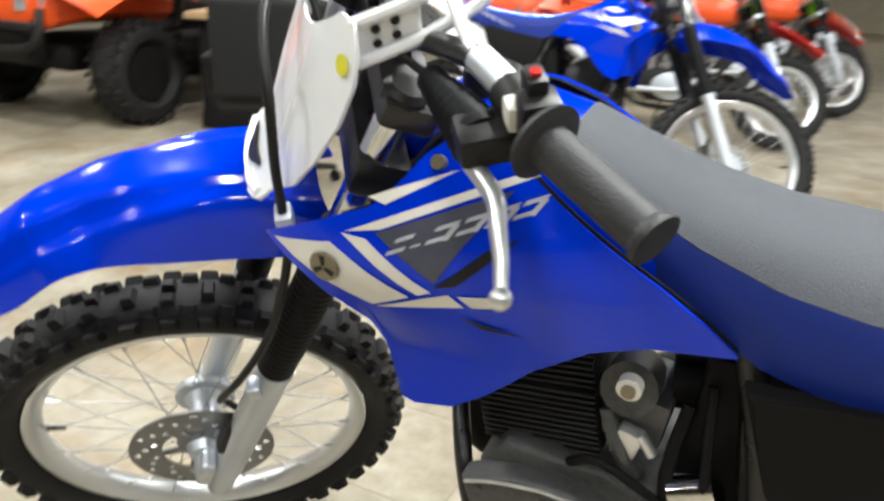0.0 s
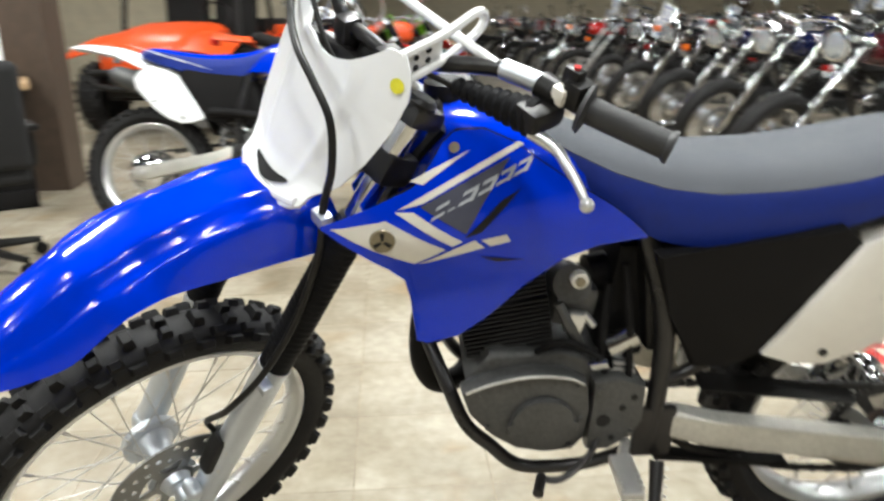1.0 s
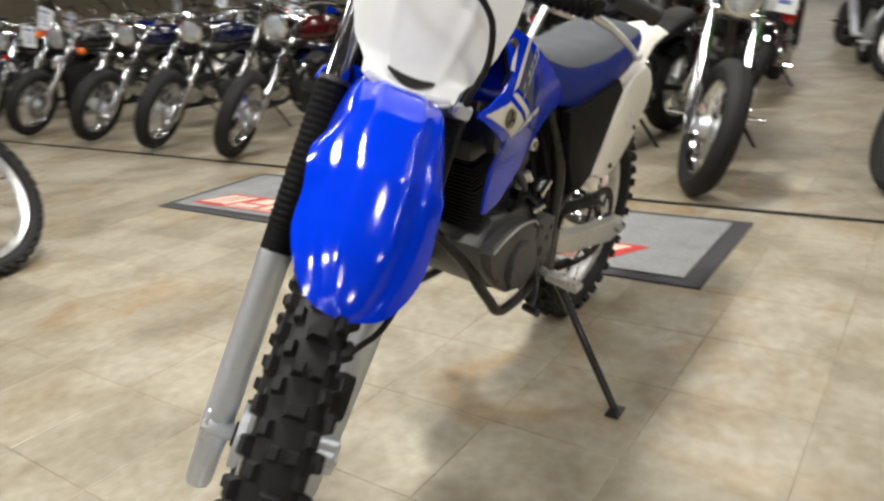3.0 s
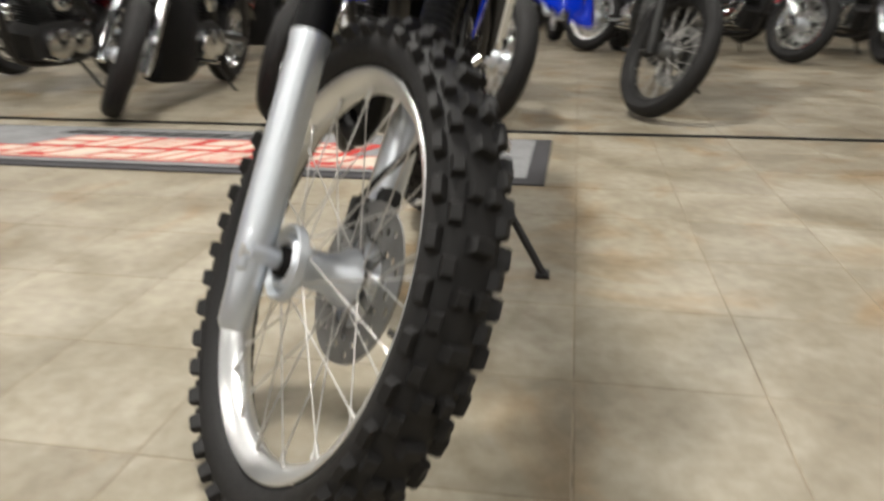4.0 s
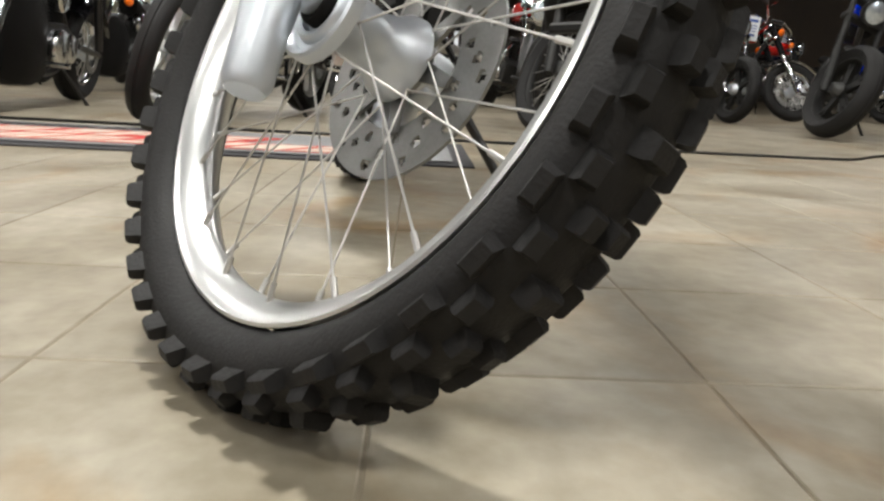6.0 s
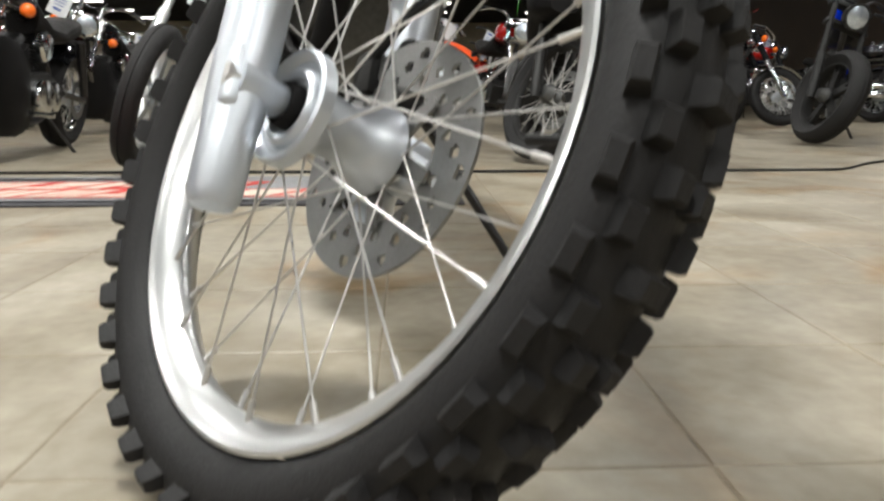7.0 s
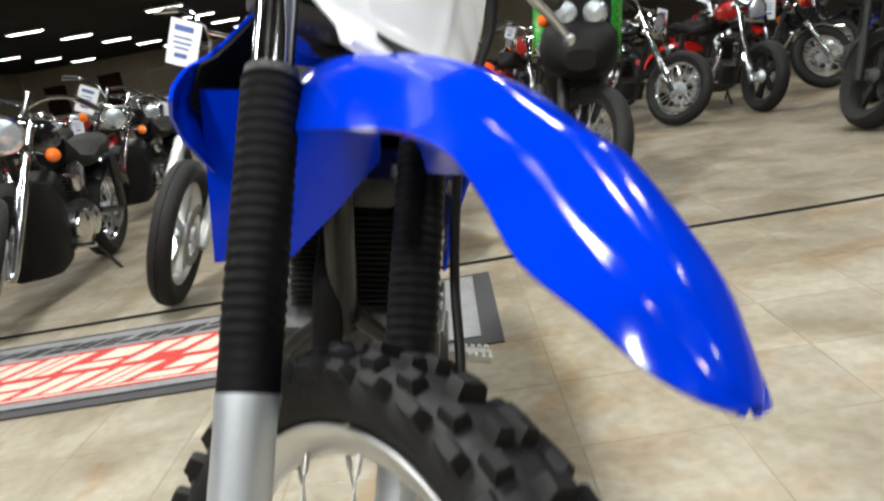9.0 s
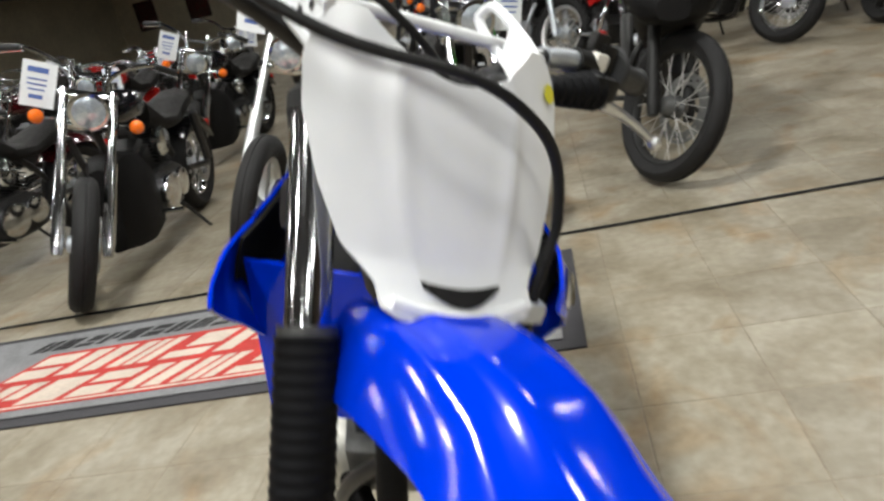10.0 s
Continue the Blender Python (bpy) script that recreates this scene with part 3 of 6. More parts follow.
    def fend(u, v):
        k = u * (len(FEND) - 1)
        i = min(int(k), len(FEND) - 2)
        t = k - i
        p0, p1, p2, p3 = FEND[max(i - 1, 0)], FEND[i], FEND[i + 1], FEND[min(i + 2, len(FEND) - 1)]
        x, z, hw, dr, sh, e = [0.5 * (2 * b + (c - a) * t + (2 * a - 5 * b + 4 * c - d) * t * t + (3 * b - a - 3 * c + d) * t ** 3) for a, b, c, d in zip(p0, p1, p2, p3)]
        w = math.sin((2 * v - 1) * 1.25) / math.sin(1.25)
        spine = 0.007 * max(0, 1 - (abs(w) / 0.46) ** 9) - 0.004 * max(0, 1 - ((abs(w) - 0.60) / 0.12) ** 2)
        return (x + 0.2 * dr * abs(w) ** e, hw * w + ip([(-0.06, -0.0105), (0.03, -0.006), (0.10, -0.014)], x), z + sh * w * w - dr * abs(w) ** e + spine * (1 - u * 0.4))

    part("front_mudguard", sheet(bmesh.new(), fend, 56, 44, 0.004), BLUE, bike, "glossy blue plastic front mudguard", xf=STEER, sharp=60)

    # number plate with its straps
    PW = [(0.908, 0.066), (0.914, 0.078), (0.932, 0.080), (0.944, 0.090), (0.96, 0.106), (1.00, 0.124), (1.05, 0.137), (1.09, 0.138), (1.115, 0.130), (1.138, 0.112)]

    def plate(u, v):
        w = 2 * v - 1
        z = 0.908 + 0.230 * u
        hw = ip(PW, z)
        y = hw * w
        z2 = z - (0.042 * max(0, 1 - (w / 0.8) ** 2) * max(0, (u - 0.72) / 0.28) ** 1.2) + (0.012 * w * w * max(0, (0.2 - u) / 0.2))
        crease = 0.006 * max(0, 1 - abs(abs(w) - 0.45) / 0.12) * min(1, u * 2)
        return (0.243 + 0.50 * (z2 - 0.926) + 2.0 * y * y - crease - 0.020 * max(0, 1 - u / 0.20) ** 1.3, y - 0.020, z2 - 0.004)

    pl = part("number_plate", sheet(bmesh.new(), plate, 40, 40, 0.004), WHITE, bike, "plain white plastic front number plate", xf=STEER, sharp=60)
    # Black sheet on the plate paints the shaded inside of its lower slot.
    bm = bmesh.new()
    sheet(bm, lambda u, v: Vector(plate(0.075 + 0.05 * (2 * u - 1) ** 2 + 0.055 * v * (1 - 0.7 * (2 * u - 1) ** 2), 0.28 + 0.46 * u)) + Vector((-0.0034, 0, 0)), 16, 4, 0.002)
    part("slot_shade", bm, BLACK, pl, xf=STEER)
    bm = bmesh.new()
    tube(bm, [plate(0.045, v / 16) for v in range(1, 16)], 0.0065, 8)
    part("plate_lip", bm, WHITE, pl, xf=STEER)
    for s in (-1, 1):
        bm = bmesh.new()
        a = Vector((0.372, s * 0.112 - 0.012, 1.108))
        b = Vector((0.485, s * 0.125 - 0.008, 1.150))
        for off in (-1, 1):
            path = [a + Vector((0, 0, off * 0.020)), a.lerp(b, 0.5) + Vector((0, s * 0.006, off * 0.019)), b + Vector((0, 0, off * 0.016)), b + Vector((0.018, -s * 0.004, 0))]
            tube(bm, path, 0.0062, 8, per=5)
        sheet(bm, lambda u, v: a.lerp(b, u * 0.55) + Vector((0, 0, (v - 0.5) * 0.036)), 4, 3, 0.004)
        strap = part("plate_strap", bm, WHITE, pl, xf=STEER)
        # Raised black discs stand for the dark inside of the strap's holes.
        bm = bmesh.new()
        for k in (0.18, 0.34):
            q = a.lerp(b, k)
            for off in (-0.006, 0.008):
                tube(bm, [q + Vector((0, s * 0.0036 + 0.0008 * s, off)), q + Vector((0, s * 0.0052, off))], 0.0045, 8)
        part("hole_shade", bm, BLACK, strap, xf=STEER)
    part("round_sticker", sheet(bmesh.new(), lambda u, v: Vector(plate(0.850 + 0.038 * math.sin(2 * math.pi * u) * v, 0.056 + 0.033 * math.cos(2 * math.pi * u) * v)) + Vector((-0.0032, -0.0016, 0)), 24, 3, 0.0004), YELLOW, pl, "small round yellow sticker", xf=STEER)

    # handlebar, controls, cables
    BAR = [(0.533, 1.126, 0.423), (0.491, 1.134, 0.330), (0.483, 1.133, 0.264), (0.471, 1.128, 0.209), (0.440, 1.105, 0.135), (0.418, 1.078, 0.070), (0.416, 1.076, 0.0)]
    bm = bmesh.new()
    tube(bm, [(x, -y, z) for x, z, y in BAR] + [(x, y, z) for x, z, y in BAR[-2::-1]], 0.0112, 12, per=5)
    hb = part("handlebar", bm, FRAME, bike, "dark handlebar with silver sleeves and a cross brace", xf=STEER)
    for s in (-1, 1):
        bm = bmesh.new()
        tube(bm, [(0.4705, s * 0.207, 1.1278), (0.483, s * 0.264, 1.133), (0.4865, s * 0.292, 1.1334)], 0.0135, 14, per=4)
        part("bar_sleeve", bm, ALU, hb, xf=STEER)
    bm = bmesh.new()
    tube(bm, [(0.466, -0.200, 1.130), (0.466, 0.200, 1.130)], 0.0068, 10)
    part("cross_brace", bm, WHITE, hb, xf=STEER)
    bm = bmesh.new()
    for s in (-1, 1):
        box(bm, (0.034, 0.030, 0.058), pose(0.412, s * 0.050, 1.062), 0.008)
    part("bar_clamp", bm, FRAME, hb, xf=STEER)
    for s in (-1, 1):
        gi, go = Vector((0.492, s * 0.330, 1.134)), Vector((0.535, s * 0.428, 1.126))
        bm = bmesh.new()
        pts, rs = [], []
        for k in range(41):
            pts.append(gi.lerp(go, k / 40))
            rs.append(0.0168 + 0.0005 * (k % 2) + (0.0030 if k > 37 else 0))
        tube(bm, pts, rs, 18)
        tube(bm, [gi.lerp(go, -0.06), gi.lerp(go, -0.01), gi.lerp(go, 0.02)], [0.028, 0.031, 0.020], 20)
        part("grip", bm, GRIP, hb, "ribbed black rubber grip", xf=STEER)
        pv = Vector((0.446, s * 0.308, 1.098))
        bm = bmesh.new()
        box(bm, (0.055, 0.040, 0.030), Matrix.Translation(pv + Vector((0.014, -s * 0.022, 0.014))), 0.009)
        tube(bm, [Vector((0.482, s * 0.262, 1.133)), Vector((0.486, s * 0.295, 1.132))], 0.0175, 14)
        pc = part("lever_perch", bm, BLACK, hb, xf=STEER)
        bm = bmesh.new()
        lv = [Vector((0.444, s * 0.293, 1.095)), Vector((0.4537, s * 0.3285, 1.0896)), Vector((0.4503, s * 0.3552, 1.0821)), Vector((0.4472, s * 0.3777, 1.0736)), Vector((0.441, s * 0.402, 1.062))]
        tube(bm, lv, [0.0085, 0.0050], 10, per=5)
        bmesh.ops.create_uvsphere(bm, u_segments=14, v_segments=10, radius=0.0092, matrix=Matrix.Translation(lv[-1]))
        part("lever", bm, RIM, pc, "bare aluminium hand lever", xf=STEER)
        bm = bmesh.new()
        if s < 0:
            pts = [Vector((0.455, -0.288, 1.108)).lerp(Vector((0.432, -0.165, 1.090)), k / 18) for k in range(19)]
            tube(bm, pts, [0.0225 - 0.0007 * k + 0.0035 * (k % 2) for k in range(19)], 14)
            part("lever_boot", bm, BOOT, pc, "ribbed rubber boot over the clutch adjuster", xf=STEER)
        else:
            box(bm, (0.050, 0.060, 0.036), Matrix.Translation((0.470, 0.255, 1.150)), 0.008)
            part("master_cylinder", bm, BLACK, pc, xf=STEER)
    bm = bmesh.new()
    box(bm, (0.030, 0.026, 0.034), Matrix.Translation((0.490, -0.312, 1.146)), 0.005)
    box(bm, (0.016, 0.024, 0.024), Matrix.Translation((0.490, -0.300, 1.162)), 0.004)
    sw = part("switch_housing", bm, BLACK, hb, xf=STEER)
    bm = bmesh.new()
    tube(bm, [(0.490, -0.302, 1.172), (0.490, -0.302, 1.177)], 0.0045, 10)
    part("stop_button", bm, RED, sw, "small red stop button", xf=STEER)
    bm = bmesh.new()
    box(bm, (0.018, 0.020, 0.022), Matrix.Translation((0.478, -0.298, 1.140)), 0.004)
    part("switch_plate", bm, CREAM, sw, xf=STEER)

    HOSE = [(0.455, 0.240, 1.150), (0.415, 0.180, 1.128), (0.346, 0.096, 1.106), (0.296, -0.002, 1.104), (0.284, -0.063, 1.085), (0.281, -0.107, 1.052), (0.272, -0.126, 0.996), (0.266, -0.1225, 0.9515), (0.262, -0.1195, 0.916), (0.250, -0.126, 0.84), (0.205, -0.132, 0.73), (0.145, -0.132, 0.64), (0.094, -0.112, 0.567), (0.082, -0.084, 0.520), (0.072, -0.056, 0.475), (0.084, -0.050, 0.425)]
    bm = bmesh.new()
    tube(bm, HOSE, 0.0056, 10, per=6)
    hose = part("brake_hose", bm, BLACK, bike, "black brake hose looped before the number plate", xf=STEER)
    for p in ((0.262, -0.118, 0.905), (0.150, -0.126, 0.600)):
        part("hose_clip", box(bmesh.new(), (0.020, 0.030, 0.022), Matrix.Translation(p), 0.005), ALU, hose, xf=STEER)
    bm = bmesh.new()
    tube(bm, [(0.432, -0.165, 1.090), (0.385, -0.090, 1.100), (0.360, -0.02, 1.06), (0.40, 0.03, 0.98)], 0.004, 8, per=5)
    tube(bm, [(0.47, 0.27, 1.14), (0.39, 0.20, 1.17), (0.36, 0.08, 1.15), (0.34, -0.02, 1.08), (0.41, -0.03, 0.99)], 0.004, 8, per=5)
    part("control_cable", bm, BLACK, bike, xf=STEER)

    # frame
    bm = bmesh.new()
    hd0, hd1 = HEAD + AX * 1.05, HEAD + AX * 1.19
    tube(bm, [hd0, hd1], 0.030, 18)
    tube(bm, [(0.42, 0, 0.93), (0.60, 0, 0.90), (0.84, 0, 0.80)], 0.026, 12, per=4)
    tube(bm, [(0.420, 0, 0.88), (0.478, 0, 0.70), (0.518, 0, 0.54)], 0.021, 12, per=4)
    for s in (-1, 1):
        tube(bm, [(0.500, s * 0.02, 0.56), (0.535, s * 0.085, 0.492), (0.563, s * 0.112, 0.433), (0.607, s * 0.115, 0.384), (0.655, s * 0.115, 0.336), (0.72, s * 0.115, 0.326), (0.802, s * 0.112, 0.331), (0.89, s * 0.11, 0.37)], 0.0122, 12, per=5)
        tube(bm, [(0.84, s * 0.075, 0.80), (0.885, s * 0.11, 0.64), (0.895, s * 0.11, 0.50), (0.89, s * 0.11, 0.36)], 0.017, 12, per=5)
        tube(bm, [(0.86, s * 0.09, 0.78), (1.10, s * 0.10, 0.775), (1.34, s * 0.085, 0.83)], 0.0125, 10, per=4)
        tube(bm, [(0.90, s * 0.11, 0.50), (1.04, s * 0.115, 0.60), (1.16, s * 0.11, 0.74)], 0.0115, 10, per=4)
        box(bm, (0.075, 0.014, 0.11), pose(0.895, s * 0.118, 0.40), 0.01)
    part("frame", bm, FRAME, bike, "black steel cradle frame")

    # engine
    bm = bmesh.new()
    prism(bm, [(0.562, 0.52), (0.580, 0.455), (0.618, 0.405), (0.68, 0.375), (0.80, 0.372), (0.868, 0.42), (0.870, 0.50), (0.82, 0.545), (0.72, 0.568), (0.60, 0.575)], -0.105, 0.105, 0.014)
    eng = part("engine", bm, ENGINE, bike, "air-cooled single-cylinder engine in grey castings")
    bm = bmesh.new()
    prism(bm, [(0.552, 0.518), (0.566, 0.472), (0.604, 0.424), (0.648, 0.392), (0.700, 0.380), (0.748, 0.384), (0.765, 0.410), (0.772, 0.470), (0.764, 0.522), (0.728, 0.545), (0.668, 0.552), (0.622, 0.546), (0.580, 0.534)], -0.137, -0.10, 0.009)
    gen = part("generator_cover", bm, ENGINE, eng)
    bm = bmesh.new()
    prism(bm, [(0.690 + 0.056 * math.cos(a) * (1.12 if math.sin(a) < 0 else 1), 0.452 + 0.054 * math.sin(a)) for a in [2 * math.pi * k / 28 for k in range(28)]], -0.151, -0.134, 0.007)
    part("round_cap", bm, ENGINE, eng)
    # Pale bar along the top of the generator cover draws its edge highlight.
    bm = bmesh.new()
    tube(bm, [(0.560, -0.139, 0.520), (0.590, -0.141, 0.535), (0.625, -0.142, 0.545), (0.670, -0.142, 0.551), (0.728, -0.141, 0.544), (0.756, -0.140, 0.528)], 0.0026, 6, per=4)
    part("edge_highlight", bm, SWING, eng, "pale line along the cover's edge, drawn as its highlight")
    bm = bmesh.new()
    prism(bm, [(0.773, 0.378), (0.813, 0.376), (0.850, 0.402), (0.868, 0.438), (0.866, 0.512), (0.820, 0.532), (0.776, 0.524)], -0.134, -0.10, 0.009)
    part("sprocket_cover", bm, ENGINE, eng)
    # Black discs on the sprocket cover stand for the shade in its recesses.
    bm = bmesh.new()
    for x, z, r in ((0.797, 0.444, 0.0125), (0.828, 0.470, 0.006), (0.846, 0.492, 0.006), (0.815, 0.405, 0.006)):
        tube(bm, [(x, -0.128, z), (x, -0.1352, z)], r, 14)
    part("recess_shade", bm, BLACK, eng)
    for x, z in ((0.578, 0.515), (0.596, 0.446), (0.650, 0.405), (0.740, 0.396), (0.757, 0.455), (0.748, 0.525), (0.655, 0.538), (0.846, 0.420), (0.786, 0.512)):
        bm = bmesh.new()
        tube(bm, [(x, -0.136, z), (x, -0.1412, z)], 0.0048, 6)
        part("cover_bolt", bm, ENGINE, eng)
    bm = bmesh.new()
    prism(bm, [(0.70 + 0.098 * math.cos(a), 0.455 + 0.085 * math.sin(a)) for a in [2 * math.pi * k / 28 for k in range(28)]], 0.10, 0.15, 0.014)
    # Darker metal on the second bike: the shade around its engine is in the colour.
    part("clutch_cover", bm, SWING if stripes else ENGINE, eng)
    tilt = Matrix.Translation((0.640, 0, 0.555)) @ Matrix.Rotation(radians(-9), 4, "Y")
    bm = bmesh.new()
    box(bm, (0.128, 0.145, 0.17), tilt @ pose(0, 0, 0.075), 0.02)
    part("cylinder", bm, ENGINE_DARK, eng, "finned cylinder")
    for k in range(17):
        w = 0.084 if k < 11 else 0.078
        bm = bmesh.new()
        box(bm, (0.150, w * 2, 0.0036), tilt @ pose(0, 0, 0.010 + 0.0087 * k), 0.0012, 1)
        part("fin", bm, ENGINE_DARK, eng)
    bm = bmesh.new()
    box(bm, (0.150, 0.150, 0.050), tilt @ pose(0, 0, 0.185), 0.016)
    tube(bm, [tilt @ Vector((0.01, -0.06, 0.185)), tilt @ Vector((0.01, -0.092, 0.185))], 0.030, 18)
    part("cylinder_head", bm, ENGINE, eng)
    # small bright fittings between cylinder and frame
    bm = bmesh.new()
    box(bm, (0.030, 0.020, 0.040), pose(0.742, -0.092, 0.622, 0, 14, 0), 0.006)
    tube(bm, [(0.755, -0.095, 0.640), (0.772, -0.098, 0.618)], 0.007, 10)
    part("float_bowl", bm, RIM, eng, "bright carburettor bowl")
    bm = bmesh.new()
    lathe(bm, [(0.0, 0.022), (0.014, 0.018), (0.021, 0.006), (0.021, -0.02), (0.0, -0.02)], 20, xf=Matrix.Translation((0.822, -0.088, 0.566)) @ Matrix.Diagonal((1, -1, 1, 1)))
    part("starter_cap", bm, CHROME, eng)
    for k in range(3):
        bm = bmesh.new()
        tube(bm, [(0.800, -0.106, 0.548 - 0.013 * k), (0.850, -0.108, 0.540 - 0.013 * k)], 0.0035, 8)
        part("cooling_rib", bm, STEEL, eng)
    bm = bmesh.new()
    box(bm, (0.016, 0.012, 0.046), pose(0.908, -0.112, 0.585, 0, 8, 0), 0.003)
    part("breather_cap", bm, CREAM, eng)
    bm = bmesh.new()
    tube(bm, [(0.735, -0.02, 0.665), (0.735, -0.085, 0.69)], 0.032, 16)
    box(bm, (0.07, 0.09, 0.075), pose(0.745, -0.035, 0.640, 0, 8, 0), 0.012)
    tube(bm, [(0.715, -0.085, 0.655), (0.735, -0.10, 0.615), (0.755, -0.09, 0.575)], 0.010, 8, per=4)
    crb = part("carburettor", bm, ENGINE, eng, "bare metal carburettor")
    bm = bmesh.new()
    tube(bm, [(0.739, -0.098, 0.711), (0.739, -0.112, 0.711)], 0.0138, 16)
    part("carburettor_cap", bm, CREAM, crb)
    bm = bmesh.new()
    tube(bm, [(0.739, -0.112, 0.711), (0.739, -0.117, 0.711)], 0.008, 12)
    part("cap_screw", bm, GOLD, crb)
    # Added box: stops the bright floor showing through behind the carburettor.
    part("gap_filler", box(bmesh.new(), (0.085, 0.150, 0.215), pose(0.842, 0.004, 0.640, 0, 6, 0), 0.012), BLACK_MATTE, eng, "dark filler box added behind the carburettor to block light")
    bm = bmesh.new()
    tube(bm, [(0.775, -0.02, 0.67), (0.86, -0.01, 0.68)], 0.034, 16)
    part("intake_boot", bm, BLACK_MATTE, eng)
    bm = bmesh.new()
    tube(bm, [(0.80, -0.105, 0.52), (0.79, -0.10, 0.60), (0.80, -0.07, 0.68)], 0.008, 8, per=4)
    part("vent_hose", bm, BLACK_MATTE, eng)
    bm = bmesh.new()
    tube(bm, [(0.84, -0.115, 0.50), (0.83, -0.11, 0.62), (0.82, -0.08, 0.72)], 0.006, 8, per=4)
    part("vent_hose", bm, BLACK_MATTE, eng)
    bm = bmesh.new()
    tube(bm, [(0.68, -0.10, 0.57), (0.72, -0.115, 0.60), (0.79, -0.11, 0.56)], 0.006, 8, per=4)
    part("intake_hose", bm, BLACK_MATTE, eng)
    bm = bmesh.new()
    tube(bm, [(0.80, -0.10, 0.575), (0.845, -0.10, 0.60)], 0.020, 14)
    tube(bm, [(0.775, -0.11, 0.545), (0.80, -0.125, 0.560)], 0.011, 12)
    part("starter_motor", bm, CHROME, eng)

    # exhaust
    bm = bmesh.new()
    HD = [(0.595, 0.015, 0.672), (0.540, 0.015, 0.664), (0.507, 0.018, 0.610), (0.494, 0.020, 0.540), (0.496, 0.024, 0.465), (0.524, 0.040, 0.408), (0.572, 0.078, 0.392), (0.620, 0.110, 0.440), (0.70, 0.120, 0.545), (0.86, 0.140, 0.590), (1.02, 0.15, 0.60)]
    tube(bm, HD, 0.0215, 16, per=6)
    ex = part("exhaust_pipe", bm, BLACK_MATTE, bike, "black exhaust header pipe")
    bm = bmesh.new()
    A, B = Vector((1.00, 0.150, 0.595)), Vector((1.56, 0.165, 0.835))
    if not stripes:
        A, B = Vector((1.02, 0.085, 0.60)), Vector((1.52, 0.075, 0.80))
    tube(bm, [A, A.lerp(B, 0.06), A.lerp(B, 0.12), A.lerp(B, 0.90), A.lerp(B, 0.96), B], [0.022, 0.035, 0.047, 0.049, 0.042, 0.020], 24)
    part("silencer", bm, ENGINE, ex, "dull metal silencer")
    bm = bmesh.new()
    box(bm, (0.16, 0.008, 0.06), Matrix.Translation(A.lerp(B, 0.25) + Vector((0, 0.05, 0))) @ Matrix.Rotation(radians(-23), 4, "Y"), 0.006)
    part("heat_shield", bm, CHROME, ex)

    # tank, panels and stickers
    TANK = [(0.435, 0.905, 0.955, 0.045), (0.48, 0.86, 0.975, 0.085), (0.56, 0.82, 0.982, 0.105), (0.64, 0.80, 0.962, 0.108), (0.72, 0.80, 0.925, 0.100), (0.80, 0.79, 0.885, 0.085), (0.86, 0.79, 0.86, 0.07)]
    bm = bmesh.new()
    rings = []
    for x, z0, z1, hw in TANK:
        ring = []
        for k in range(20):
            a = 2 * math.pi * k / 20
            ca, sa = math.cos(a), math.sin(a)
            ring.append(bm.verts.new((x, hw * math.copysign(abs(ca) ** 0.7, ca), (z0 + z1) / 2 + (z1 - z0) / 2 * math.copysign(abs(sa) ** 0.7, sa))))
        rings.append(ring)
    skin(bm, rings)
    tank = part("fuel_tank", bm, BLUE, bike, "blue plastic fuel tank")
    bm = bmesh.new()
    tube(bm, [(0.535, 0, 0.975), (0.535, 0, 1.002), (0.535, 0, 1.006)], [0.033, 0.032, 0.024], 20)
    part("filler_cap", bm, BLACK, tank)
    bm = bmesh.new()
    sheet(bm, lambda u, v: (0.432 + 0.09 * u, (2 * v - 1) * 0.10, 0.86 + 0.13 * u ** 0.7 - 0.03 * abs(2 * v - 1) ** 2), 8, 8, 0.01)
    part("tank_cowl", bm, BLACK, bike)

    def panel(s, inset=0.0, low=0.0, x0=0.352):
        def fn(u, v):
            v = low + (1 - low) * v
            x = x0 + (0.835 - x0) * u
            z = ip(SH_LOW, x) + (ip(SH_TOP, x) - ip(SH_LOW, x)) * v
            return (x, s * (shroud_half(x, z) - inset) + drift(x), z)
        return sheet(bmesh.new(), fn, 60, 22, 0.004)

    for s in (-1, 1):
        sp = part("side_panel", panel(s), BLUE, bike, "glossy blue plastic tank shroud with white and grey stickers", sharp=50)
        part("inner_duct", panel(s, 0.0085, 0.55, 0.445), BLACK_MATTE, sp, "black inner face of the shroud")
        if stripes:
            for quad, m, lift in (
                (((0.366, 0.857), (0.440, 0.869), (0.522, 0.816), (0.478, 0.796)), CREAM, 0.0020),
                (((0.452, 0.879), (0.478, 0.876), (0.546, 0.826), (0.531, 0.820)), CREAM, 0.0020),
                (((0.456, 0.881), (0.628, 0.950), (0.636, 0.946), (0.492, 0.886)), CREAM, 0.0023),
                (((0.487, 0.882), (0.615, 0.932), (0.575, 0.878), (0.550, 0.838)), GREY_DECAL, 0.0016),
                (((0.482, 0.794), (0.578, 0.811), (0.563, 0.826), (0.535, 0.816)), CREAM, 0.0020),
                (((0.586, 0.812), (0.616, 0.816), (0.609, 0.829), (0.572, 0.825)), CREAM, 0.0020),
                (((0.548, 0.832), (0.572, 0.838), (0.630, 0.892), (0.600, 0.878)), BLACK, 0.0021),
                (((0.474, 0.914), (0.560, 0.944), (0.530, 0.928), (0.492, 0.908)), CREAM, 0.0020),
                (((0.570, 0.797), (0.612, 0.786), (0.640, 0.780), (0.596, 0.783)), BLACK, 0.0021),
            ):
                part("sticker", decal(quad, s, lift), m, sp)
